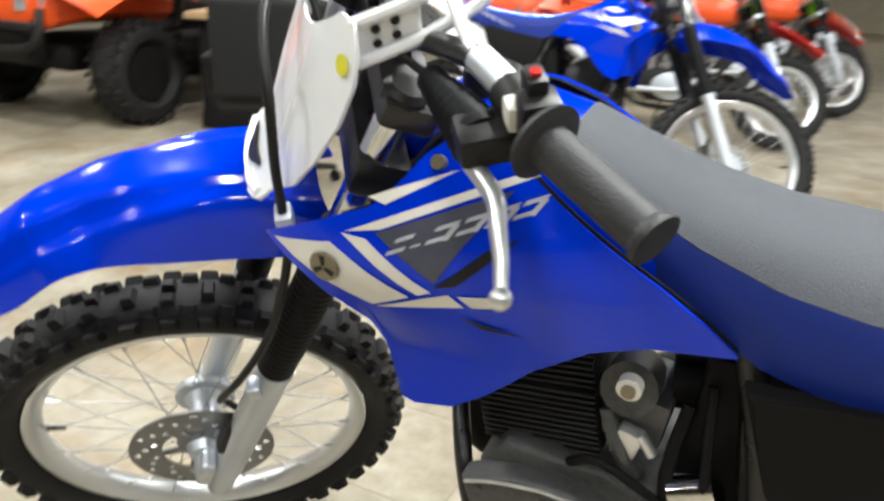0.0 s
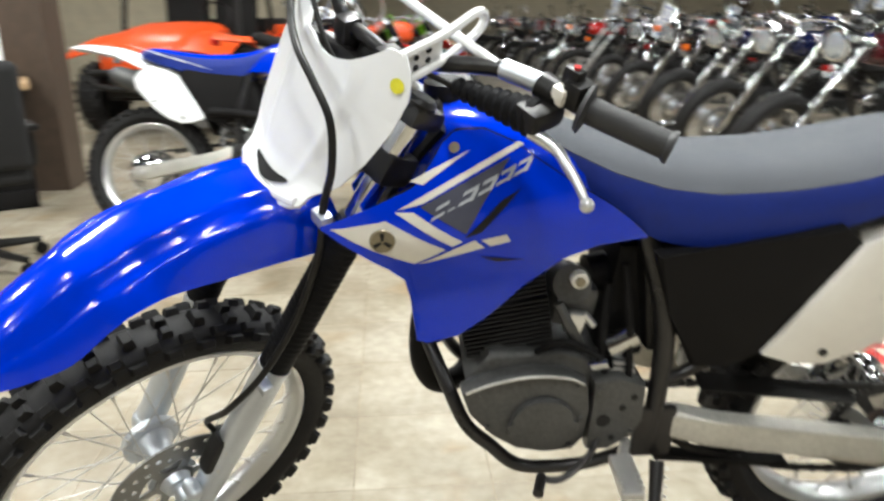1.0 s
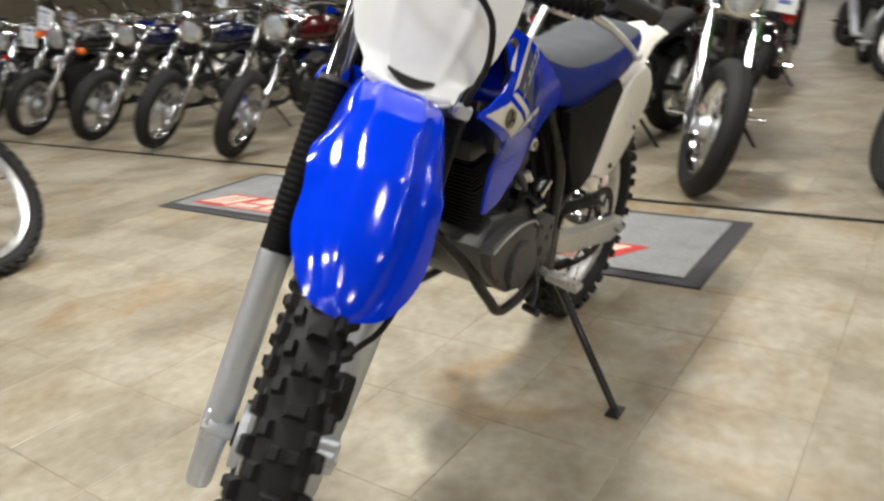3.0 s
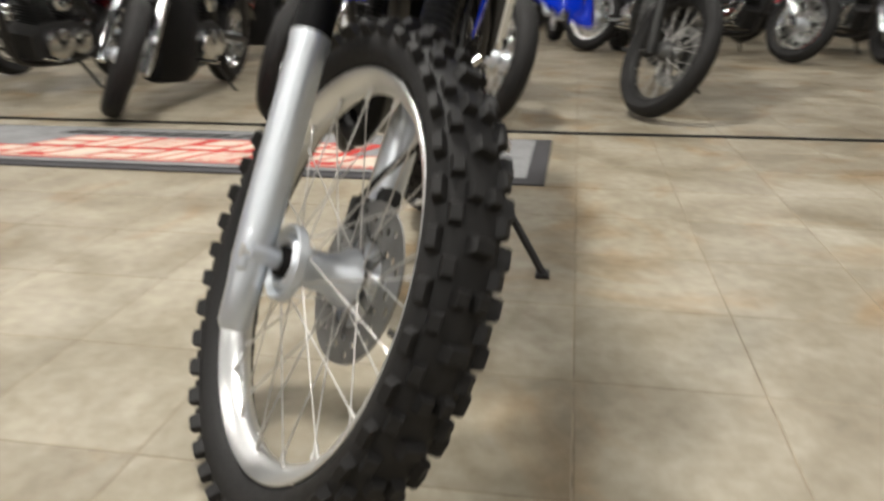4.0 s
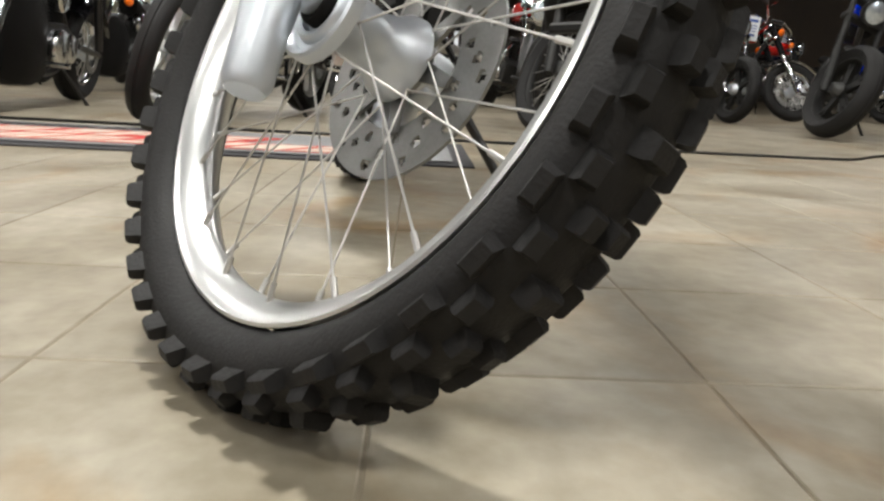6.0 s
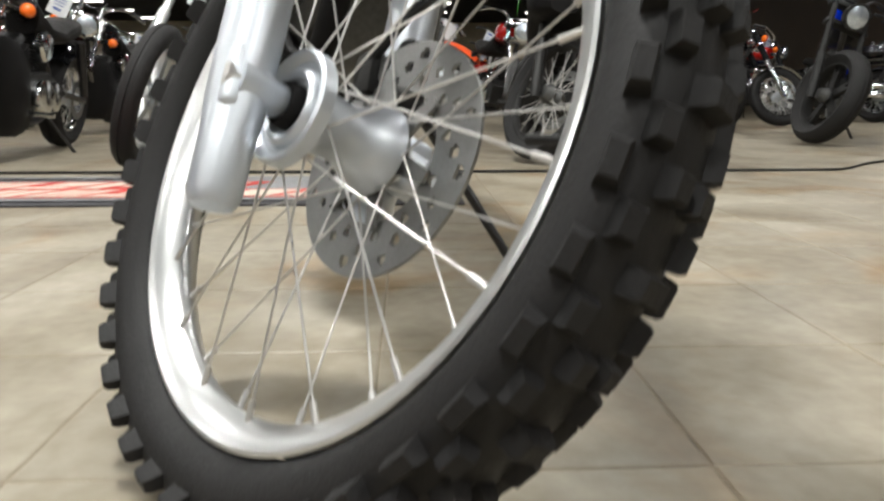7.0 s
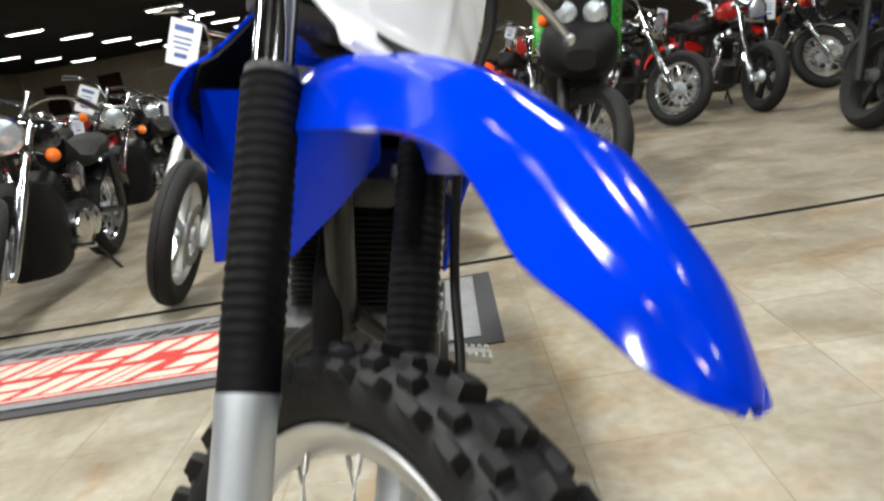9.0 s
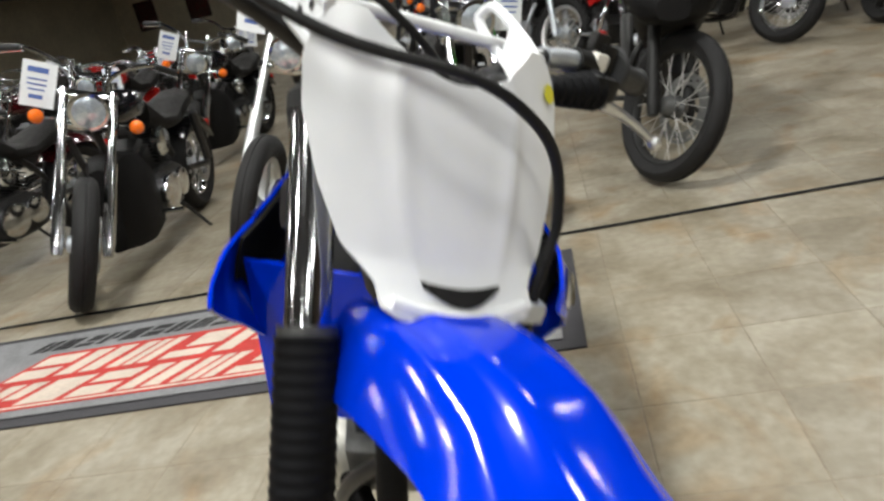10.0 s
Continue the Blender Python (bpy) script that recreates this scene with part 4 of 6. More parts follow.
            for x, w in ((0.500, 0.018), (0.523, 0.010), (0.538, 0.022), (0.566, 0.021), (0.592, 0.021), (0.617, 0.021)):
                z = 0.862 + (x - 0.500) * 0.38
                h = 0.018 if w > 0.012 else 0.004
                for a, b in ((0.0, 0.28), (0.72, 1.0)) if h > 0.01 else ((0.3, 1.0),):
                    part("sticker", decal(((x + a * h * 0.6, z + a * h), (x + a * h * 0.6 + w, z + w * 0.4 + a * h), (x + b * h * 0.6 + w, z + w * 0.4 + b * h), (x + b * h * 0.6, z + b * h)), s, 0.0027, 4), SILVER_DECAL, sp)
                if w > 0.018:
                    part("sticker", decal(((x + w * 0.7, z + 0.006), (x + w, z + 0.007), (x + w + 0.01, z + 0.022), (x + w * 0.7 + 0.01, z + 0.021)), s, 0.0027, 4), SILVER_DECAL, sp)
        else:
            for quad in (((0.40, 0.868), (0.47, 0.886), (0.585, 0.872), (0.50, 0.838)), ((0.50, 0.838), (0.585, 0.872), (0.655, 0.915), (0.56, 0.868)), ((0.46, 0.800), (0.54, 0.818), (0.62, 0.842), (0.50, 0.826)), ((0.50, 0.905), (0.56, 0.925), (0.615, 0.918), (0.55, 0.90))):
                part("sticker", decal(quad, s, 0.0022), CREAM, sp)
        y = shroud_half(0.435, 0.842) + 0.002
        em = part("round_emblem", lathe(bmesh.new(), [(0.0, 0.0030), (0.0165, 0.0028), (0.0175, 0.0), (0.0, 0.0)], 28, xf=Matrix.Translation((0.435, s * y + drift(0.435), 0.842)) @ Matrix.Diagonal((1, s, 1, 1))), GOLD, sp, "round bronze emblem")
        bm = bmesh.new()
        for k in range(3):
            prism(bm, [(-0.0018, 0.002), (0.0018, 0.002), (0.003, 0.013), (-0.003, 0.013)], 0.0028, 0.0040, xf=Matrix.Translation((0.435, s * y + drift(0.435), 0.842)) @ Matrix.Diagonal((1, s, 1, 1)) @ Matrix.Rotation(k * 2.0944, 4, "Y"))
        part("emblem_mark", bm, BLACK, em)
        yb = shroud_half(0.537, 0.945)
        bm = bmesh.new()
        tube(bm, [(0.537, s * (yb - 0.002) + drift(0.537), 0.946), (0.537, s * (yb + 0.006) + drift(0.537), 0.950)], 0.0075, 10)
        part("panel_bolt", bm, GOLD, sp)

    # blue skirt of the tank behind the right fork leg
    def skirt(u, v):
        low = ip([(0.0, 0.640), (0.5, 0.662), (0.75, 0.722), (1.0, 0.790)], u)
        return (0.478 - 0.068 * u - 0.020 * v, 0.165 - 0.225 * u, low + (0.865 - low) * v)

    part("tank_skirt", sheet(bmesh.new(), skirt, 16, 8, 0.004), BLUE, tank, "blue plastic skirt under the tank")

    # seat
    SEAT = [(0.640, 0.915, 0.962, 0.070), (0.70, 0.870, 0.935, 0.088), (0.78, 0.815, 0.905, 0.102), (0.86, 0.775, 0.887, 0.112), (0.94, 0.760, 0.880, 0.120), (1.05, 0.775, 0.880, 0.124), (1.15, 0.795, 0.890, 0.124), (1.25, 0.825, 0.908, 0.118), (1.32, 0.850, 0.915, 0.108), (1.362, 0.868, 0.900, 0.092)]

    def seat_ring(x, z0, z1, hw, top):
        zs = z0 + (z1 - z0) * 0.72
        if top:
            return [(x, hw * 0.90 * w, zs + (z1 - zs) * (1 - abs(w) ** 3.2) * 1.0 + 0.002) for w in [-1 + k / 8 for k in range(17)]]
        return [(x, -hw * 0.92, zs + 0.004), (x, -hw, zs - 0.012), (x, -hw * 1.0, (z0 + zs) / 2), (x, -hw * 0.97, z0), (x, hw * 0.97, z0), (x, hw * 1.0, (z0 + zs) / 2), (x, hw, zs - 0.012), (x, hw * 0.92, zs + 0.004)]

    def dense(rows, n):
        out = []
        for i in range(n + 1):
            x = rows[0][0] + (rows[-1][0] - rows[0][0]) * i / n
            out.append([x] + [ip([(r[0], r[k]) for r in rows], x) for k in (1, 2, 3)])
        return out

    bm = bmesh.new()
    skin(bm, [[bm.verts.new(p) for p in seat_ring(*r, False)] for r in dense(SEAT, 30)])
    seat = part("seat", bm, SEAT_BLUE, bike, "long seat with blue vinyl sides")
    bm = bmesh.new()
    rows = [[bm.verts.new(p) for p in seat_ring(*r, True)] for r in dense(SEAT, 30)]
    skin(bm, rows, closed=False, caps=False)
    bm.normal_update()
    bmesh.ops.solidify(bm, geom=list(bm.faces), thickness=0.004)
    part("seat_top", bm, SEAT_GREY if stripes else BLUE, seat, "grey textured vinyl seat top" if stripes else "blue vinyl seat top")
    if not stripes:
        for k in range(3):
            for s in (-1, 1):
                x = 1.02 + 0.10 * k
                bm = sheet(bmesh.new(), lambda u, v: (x + 0.035 * v + 0.16 * u, s * (0.126 - 0.004 * u), 0.800 + 0.030 * k + 0.052 * u + 0.014 * v), 4, 2, 0.002)
                part("seat_stripe", bm, WHITE, seat, "slanted white stripe")

    # side covers, white number panels, tail
    for s in (-1, 1):
        bm = bmesh.new()
        prism(bm, [(0.845, 0.768), (0.93, 0.765), (1.135, 0.803), (1.172, 0.772), (1.045, 0.570), (0.985, 0.545), (0.935, 0.552), (0.885, 0.650)], s * 0.112, s * 0.136, 0.008)
        part("air_box_cover", bm, BLACK_MATTE, bike, "matt black side cover")
        bm = bmesh.new()
        out = [(1.172, 0.774), (1.225, 0.800), (1.300, 0.822), (1.352, 0.796), (1.378, 0.760), (1.372, 0.715), (1.290, 0.625), (1.225, 0.572), (1.160, 0.548), (1.100, 0.552), (1.048, 0.572)]
        prism(bm, out, s * 0.126, s * 0.142, 0.006)
        np_ = part("side_number_panel", bm, WARM_LIT_WHITE if stripes else WHITE, bike, "white plastic side number panel")
        bm = bmesh.new()
        for x, z in ((1.150, 0.575), (1.285, 0.655)):
            tube(bm, [(x, s * 0.140, z), (x, s * 0.146, z)], 0.007, 10)
        part("panel_bolt", bm, BLACK, np_)
    bm = bmesh.new()
    box(bm, (0.30, 0.20, 0.22), pose(1.00, 0, 0.675, 0, -8, 0), 0.03)
    part("air_box", bm, BLACK, bike)

    def tail(u, v):
        w = 2 * v - 1
        x = 1.20 + 0.545 * u
        zc = ip([(1.20, 0.800), (1.34, 0.865), (1.50, 0.893), (1.65, 0.890), (1.745, 0.868)], x) + (0 if stripes else 0.07 * u)
        hw = ip([(1.20, 0.115), (1.36, 0.110), (1.50, 0.085), (1.65, 0.068), (1.72, 0.055), (1.745, 0.030)], x)
        dr = ip([(1.20, 0.075), (1.36, 0.072), (1.50, 0.050), (1.65, 0.030), (1.745, 0.012)], x)
        return (x, hw * w, zc - dr * abs(w) ** 2.2)

    part("rear_mudguard", sheet(bmesh.new(), tail, 30, 18, 0.005), WARM_LIT_WHITE if stripes else WHITE, bike, "white plastic rear mudguard")
    bm = bmesh.new()
    sheet(bm, lambda u, v: (1.02 + 0.10 * math.sin(u * 1.5), (2 * v - 1) * 0.08, 0.50 + 0.30 * u), 8, 6, 0.006)
    part("inner_mudguard", bm, BLACK_MATTE, bike)

    # rear wheel and drive
    RW = Matrix.Translation(REAR_AXLE)
    rw = part("rear_wheel", wheel_rim(0.2415, 0.029), RIM, bike, "polished aluminium spoked rear wheel", xf=RW)
    blocks = []
    part("tyre", knobby_tyre(0.325, 0.2405, 0.052, 8, 36, blocks), RUBBER, rw, "black knobby off-road tyre", xf=RW)
    tread_blocks(rw, RW, blocks, stripes)
    part("hub", lathe(bmesh.new(), [(0.01, 0.094), (0.03, 0.092), (0.074, 0.086), (0.086, 0.074), (0.092, 0.062), (0.090, 0.054), (0.084, 0.046), (0.082, -0.020), (0.086, -0.028), (0.086, -0.036), (0.070, -0.046), (0.045, -0.052), (0.02, -0.07), (0.01, -0.09)], 36), CHROME, rw, "polished rear hub", xf=RW)
    add_spokes(rw, RW, 36, 0.086, 0.036, 0.218, 0.010, 0.45, 0.0015)
    bm = bmesh.new()
    teeth = []
    for k in range(48 * 2):
        a = 2 * math.pi * k / 96
        r = 0.108 if k % 2 else 0.101
        teeth.append((r * math.cos(a), r * math.sin(a)))
    inner = [(0.088 * math.cos(2 * math.pi * k / 96), 0.088 * math.sin(2 * math.pi * k / 96)) for k in range(96)]
    for k in range(96):
        j = (k + 1) % 96
        q = [bm.verts.new((x, y, z)) for y in (-0.064, -0.058) for x, z in (teeth[k], teeth[j], inner[j], inner[k])]
        for f in ((0, 1, 2, 3), (7, 6, 5, 4), (0, 4, 5, 1), (2, 6, 7, 3)):
            bm.faces.new([q[i] for i in f])
    for k in range(6):
        prism(bm, [(0.050, -0.009), (0.090, -0.007), (0.090, 0.007), (0.050, 0.009)], -0.0635, -0.0585, xf=Matrix.Rotation(k * math.pi / 3, 4, "Y"))
    part("sprocket", bm, ENGINE_DARK, rw, xf=RW)
    bm = bmesh.new()
    ang = [math.radians(a) for a in range(-95, 100, 8)]
    loop = [(1.366 + 0.106 * math.cos(a), 0.3225 + 0.106 * math.sin(a)) for a in ang]
    loop = [(0.835, 0.415), (1.0, 0.310 - 0.01), (1.2, 0.245 - 0.01)] + loop + [(1.15, 0.445), (1.0, 0.456), (0.835, 0.462)]
    for k in range(len(loop)):
        p, q = Vector((loop[k][0], -0.061, loop[k][1])), Vector((loop[(k + 1) % len(loop)][0], -0.061, loop[(k + 1) % len(loop)][1]))
        L = (q - p).length
        m = max(1, int(L / 0.016))
        for j in range(m):
            c = p.lerp(q, (j + 0.5) / m)
            d = (q - p).normalized()
            box(bm, (L / m * 0.86, 0.013 if j % 2 else 0.009, 0.011), Matrix.Translation(c) @ Matrix.Rotation(-math.atan2(d.z, d.x), 4, "Y"))
    part("drive_chain", bm, ENGINE_DARK, bike, "dark drive chain")
    for s in (-1, 1):
        bm = bmesh.new()
        prism(bm, [(0.90, 0.442), (0.94, 0.440), (1.02, 0.412), (1.34, 0.352), (1.412, 0.344), (1.416, 0.296), (1.34, 0.284), (1.01, 0.360), (0.90, 0.392)], s * 0.088, s * 0.124, 0.008)
        sa = part("swingarm_leg", bm, SWING, bike, "brushed aluminium swingarm leg")
        bm = bmesh.new()
        tube(bm, [(1.366, s * 0.123, 0.3225), (1.366, s * 0.140, 0.3225)], 0.015, 6)
        part("axle_nut", bm, STEEL, sa)
        bm = bmesh.new()
        tube(bm, [(1.395, s * 0.106, 0.327), (1.430, s * 0.106, 0.322)], 0.006, 8)
        part("chain_adjuster", bm, STEEL, sa)
    bm = bmesh.new()
    sheet(bm, lambda u, v: (0.98 + 0.30 * u, -0.052 - 0.045 * v, 0.475 - 0.05 * u - 0.008 * v), 6, 2, 0.003)
    part("chain_guard", bm, BLACK, bike)
    bm = bmesh.new()
    prism(bm, [(0.93, 0.300), (1.20, 0.255), (1.20, 0.243), (0.93, 0.284)], -0.075, -0.045, 0.004)
    part("chain_slider", bm, BLACK_MATTE, bike)
    bm = bmesh.new()
    tube(bm, [(1.00, 0.02, 0.44), (0.98, 0.01, 0.74)], 0.018, 10)
    pts = [(0.99 + 0.034 * math.cos(k * 0.7) - 0.0003 * k, 0.015 + 0.034 * math.sin(k * 0.7), 0.47 + 0.0045 * k) for k in range(56)]
    tube(bm, pts, 0.006, 6)
    part("rear_shock", bm, SILVER_PAINT, bike)

    # footrests, pedals, side stand
    for s in (-1, 1):
        bm = bmesh.new()
        box(bm, (0.040, 0.085, 0.016), pose(0.828, s * 0.195, 0.372, s * -6), 0.004)
        for k in range(6):
            for q in (-1, 1):
                box(bm, (0.006, 0.008, 0.008), pose(0.828 + q * 0.016, s * (0.162 + 0.013 * k), 0.381, s * -6))
        tube(bm, [(0.850, s * 0.115, 0.375), (0.832, s * 0.155, 0.374)], 0.010, 8)
        part("footrest", bm, STEEL, bike, "toothed steel footrest")
    bm = bmesh.new()
    tube(bm, [(0.795, -0.128, 0.402), (0.770, -0.150, 0.372), (0.725, -0.168, 0.348), (0.690, -0.170, 0.352)], 0.0065, 8, per=4)
    tube(bm, [(0.690, -0.165, 0.352), (0.676, -0.205, 0.355)], 0.0095, 10)
    part("shift_lever", bm, FRAME, bike)
    bm = bmesh.new()
    tube(bm, [(0.86, 0.13, 0.37), (0.75, 0.165, 0.345), (0.64, 0.170, 0.360)], 0.0065, 8, per=4)
    box(bm, (0.03, 0.035, 0.010), pose(0.635, 0.175, 0.365), 0.003)
    part("brake_pedal", bm, FRAME, bike)
    bm = bmesh.new()
    a, b = Vector((0.905, -0.135, 0.345)), Vector((0.836, -0.379, 0.078))
    tube(bm, [a, a.lerp(b, 0.15), b], [0.014, 0.011, 0.0095], 12)
    st = part("side_stand", bm, FRAME, bike, "black steel side stand folded out to the floor")
    bm = bmesh.new()
    flat = Matrix.Rotation(radians(-LEAN), 4, "X")
    box(bm, (0.055, 0.035, 0.007), Matrix.Translation((0.836, -0.379, 0.0755)) @ flat, 0.003)
    part("stand_foot", bm, FRAME, st)
    bm = bmesh.new()
    pts = [a.lerp(b, 0.04 + 0.5 * k / 60) + Vector((0.016 + 0.005 * math.cos(k * 1.2), 0.005 * math.sin(k * 1.2), 0)) for k in range(61)]
    tube(bm, pts, 0.0016, 5)
    part("stand_spring", bm, STEEL, st)
    return bike


dirt_bike = build_dirt_bike(STEER, pose(0, 0, 0, LEAN, 0, 0), "blue and white off-road motorcycle leaning on its side stand, bars turned", True)

# ---- other motorcycles ----
def plain_tyre(R, rim_r, half, grooves=True):
    prof = [(rim_r, half * 0.62), (rim_r + 0.01, half * 0.72), (rim_r + (R - rim_r) * 0.5, half), (R - half * 0.42, half * 0.86), (R - half * 0.12, half * 0.50)]
    prof += [(R - 0.003, half * 0.14), (R - 0.008, half * 0.10), (R - 0.008, -half * 0.10), (R - 0.003, -half * 0.14)] if grooves else [(R, 0)]
    prof += [(r, -y) for r, y in prof[4::-1]]
    return lathe(bmesh.new(), prof, 44, closed=True)


def moto_wheel(name, bike, axle, R, half, rim_r, wire, rim_mat, knob, xf, tyre_label):
    m = xf @ Matrix.Translation(axle)
    w = half * 0.62
    prof = [(rim_r + 0.006, w), (rim_r - 0.010, w - 0.002), (rim_r - 0.022, w * 0.5), (rim_r - 0.028, 0), (rim_r - 0.022, -w * 0.5), (rim_r - 0.010, -w + 0.002), (rim_r + 0.006, -w), (rim_r - 0.004, 0)]
    ob = part(name, lathe(bmesh.new(), prof, 44, closed=True), rim_mat, bike, xf=m)
    if not wire:
        for k in range(5):
            bm = prism(bmesh.new(), [(0.03, -0.030), (0.09, -0.020), (rim_r - 0.018, -0.034), (rim_r - 0.018, -0.014), (rim_r * 0.62, -0.003), (rim_r * 0.62, 0.003), (rim_r - 0.018, 0.014), (rim_r - 0.018, 0.034), (0.09, 0.020), (0.03, 0.030)], -0.016, 0.016, 0.003, Matrix.Rotation(2 * math.pi * k / 5, 4, "Y"))
            part("wheel_spoke", bm, rim_mat, ob, xf=m)
    blocks = []
    part("tyre", knobby_tyre(R, rim_r, half, 5, 30, blocks) if knob else plain_tyre(R, rim_r, half), RUBBER, ob, tyre_label, xf=m)
    if blocks:
        tread_blocks(ob, m, blocks, False)
    part("hub", lathe(bmesh.new(), [(0.01, half + 0.02), (0.035, half + 0.015), (0.055, half * 0.5), (0.035, 0), (0.055, -half * 0.5), (0.035, -half - 0.015), (0.01, -half - 0.02)], 20), ENGINE if rim_mat == ENGINE_DARK else ALU, ob, xf=m)
    part("brake_disc", holed_disc(rim_r * 0.40, rim_r * 0.60, -half - 0.012, 0.004, 36), DISC, ob, xf=m)
    if wire:
        bm = bmesh.new()
        for i in range(28):
            s = 1 if i % 2 else -1
            a = 2 * math.pi * i / 28
            o = 0.5 if (i // 2) % 2 else -0.5
            tube(bm, [(0.045 * math.cos(a + o), s * half * 0.55, 0.045 * math.sin(a + o)), ((rim_r - 0.024) * math.cos(a), s * 0.008, (rim_r - 0.024) * math.sin(a))], 0.0024, 5, caps=False)
        tagged(part("spokes", bm, STEEL, ob, xf=m), kind="stuff")
    return ob


def ring_loft(bm, rows, n=16, power=0.75):
    """Rows of x, z low, z high, half width."""
    rings = []
    for x, z0, z1, hw in rows:
        ring = []
        for k in range(n):
            a = 2 * math.pi * k / n
            ca, sa = math.cos(a), math.sin(a)
            ring.append(bm.verts.new((x, hw * math.copysign(abs(ca) ** power, ca), (z0 + z1) / 2 + (z1 - z0) / 2 * math.copysign(abs(sa) ** power, sa))))
        rings.append(ring)
    skin(bm, rings)
    return bm


def tag_card(parent, p, xf, tilt=0):
    bm = bmesh.new()
    box(bm, (0.003, 0.15, 0.22), Matrix.Translation(p) @ pose(0, 0, -0.10, tilt, 0, 0), 0.001, 1)
    c = part("price_tag", bm, PAPER, parent, "white printed price card", xf=xf)
    bm = bmesh.new()
    for z, h, w in ((-0.03, 0.026, 0.09), (-0.075, 0.008, 0.085), (-0.10, 0.008, 0.085), (-0.125, 0.008, 0.07), (-0.16, 0.02, 0.06)):
        box(bm, (0.0012, w, h), Matrix.Translation(p) @ pose(-0.0024, 0, 0, tilt, 0, 0) @ Matrix.Translation((0, 0, z)))
    part("tag_print", bm, PAPER_BLUE, c, xf=xf)


def build_moto(st, m, label, group):
    """A parked road or trail motorcycle; st holds its measures and finish."""
    g = st.get
    wb, R, half, rake = g("wb", 1.6), g("R", 0.325), g("half", 0.055), radians(g("rake", 33))
    Rr, rhalf = g("Rr", 0.315), g("rhalf", 0.075)
    paint, metal, leg_mat = g("paint", BLACK_PAINT), g("metal", CHROME), g("leg", CHROME)
    bike = thing("motorcycle", m, label, "motorcycle", group)
    ax = Vector((math.sin(rake), 0, math.cos(rake)))
    head_z = g("head_z", 0.88)
    hx = math.tan(rake) * (head_z - R) + 0.03
    T = Matrix.Translation((hx, 0, head_z))
    S = T @ Matrix.Rotation(radians(g("steer", 34)), 4, ax) @ T.inverted()
    moto_wheel("front_wheel", bike, (0, 0, R), R, half, g("rim", R * 0.70), g("wire", True), g("rim_mat", metal), g("knob", False), S, "black front tyre")
    moto_wheel("rear_wheel", bike, (wb, 0, Rr), Rr, rhalf, g("rrim", Rr * 0.66), g("wire", True), g("rim_mat", metal), g("knob", False), ID4, "black rear tyre")
    gap = half + 0.055
    top = head_z + g("fork_up", 0.10)

    def fx(z):
        return (z - R) * math.tan(rake) + 0.012

    for s in (-1, 1):
        bm = bmesh.new()
        zm = R + (top - R) * g("slider", 0.52)
        tube(bm, [(fx(R - 0.05), s * gap, R - 0.05), (fx(R), s * gap, R), (fx(zm), s * gap, zm)], [0.022, 0.030, 0.029], 14)
        leg = part("fork_leg", bm, leg_mat, bike, xf=S)
        bm = bmesh.new()
        tube(bm, [(fx(zm), s * gap, zm), (fx(top), s * gap, top)], 0.021 if not g("boots") else 0.032, 12)
        part("fork_tube", bm, BOOT if g("boots") else g("tube", CHROME), leg, xf=S)
    bm = bmesh.new()
    for z in (head_z - 0.06, top - 0.03):
        box(bm, (0.07, gap * 2 + 0.06, 0.035), Matrix.Translation((fx(z) + 0.02, 0, z)) @ Matrix.Rotation(rake, 4, "Y"), 0.01)
    part("triple_clamp", bm, metal, bike, xf=S)
    # front mudguard
    hi = g("high_guard", False)
    if hi:
        fn = lambda u, v: (0.30 - 0.52 * u, (2 * v - 1) * (0.075 - 0.035 * u * u), head_z - 0.04 - 0.14 * u * u - 0.05 * abs(2 * v - 1) ** 2)
    else:
        fn = lambda u, v: ((R + 0.03 - 0.03 * abs(2 * v - 1) ** 2) * -math.cos(0.75 + 1.75 * u), (2 * v - 1) * (half + 0.018), R + (R + 0.03 - 0.045 * abs(2 * v - 1) ** 2) * math.sin(0.75 + 1.75 * u))
    if not g("no_guard"):
        part("front_mudguard", sheet(bmesh.new(), fn, 20, 10, 0.003), g("guard", paint), bike, xf=S)
    # bars
    bz, bw, bx = top + g("riser", 0.12), g("bar_w", 0.40), fx(top) + 0.03
    bm = bmesh.new()
    half_bar = [(bx + g("pull", 0.20), bw, bz + 0.00), (bx + 0.10, bw * 0.72, bz + 0.03), (bx + 0.02, bw * 0.40, bz), (bx, 0.09, bz - 0.06), (bx, 0.07, top)]
    for s in (-1, 1):
        tube(bm, [(x, s * y, z) for x, y, z in half_bar], 0.012, 8, per=4)
    tube(bm, [(bx, -0.10, bz - 0.05), (bx, 0.10, bz - 0.05)], 0.012, 8)
    hb = part("handlebar", bm, metal, bike, xf=S)
    if g("drag_bar"):
        for s in (-1, 1):
            bm = bmesh.new()
            tube(bm, [(fx(top) + 0.01, s * 0.075, top - 0.01), (bx + 0.015, s * 0.085, bz + 0.015)], 0.016, 12)
            part("riser", bm, metal, hb, xf=S)
    for s in (-1, 1):
        bm = bmesh.new()
        tube(bm, [(bx + g("pull", 0.20) + 0.02, s * (bw + 0.02), bz - 0.004), (bx + 0.11, s * bw * 0.75, bz + 0.028)], 0.018, 10)
        part("grip", bm, GRIP, hb, xf=S)
        bm = bmesh.new()
        tube(bm, [(bx + 0.06, s * bw * 0.72, bz + 0.02), (bx + 0.06, s * bw * 1.05, bz - 0.01)], 0.006, 6)
        part("lever", bm, metal, hb, xf=S)
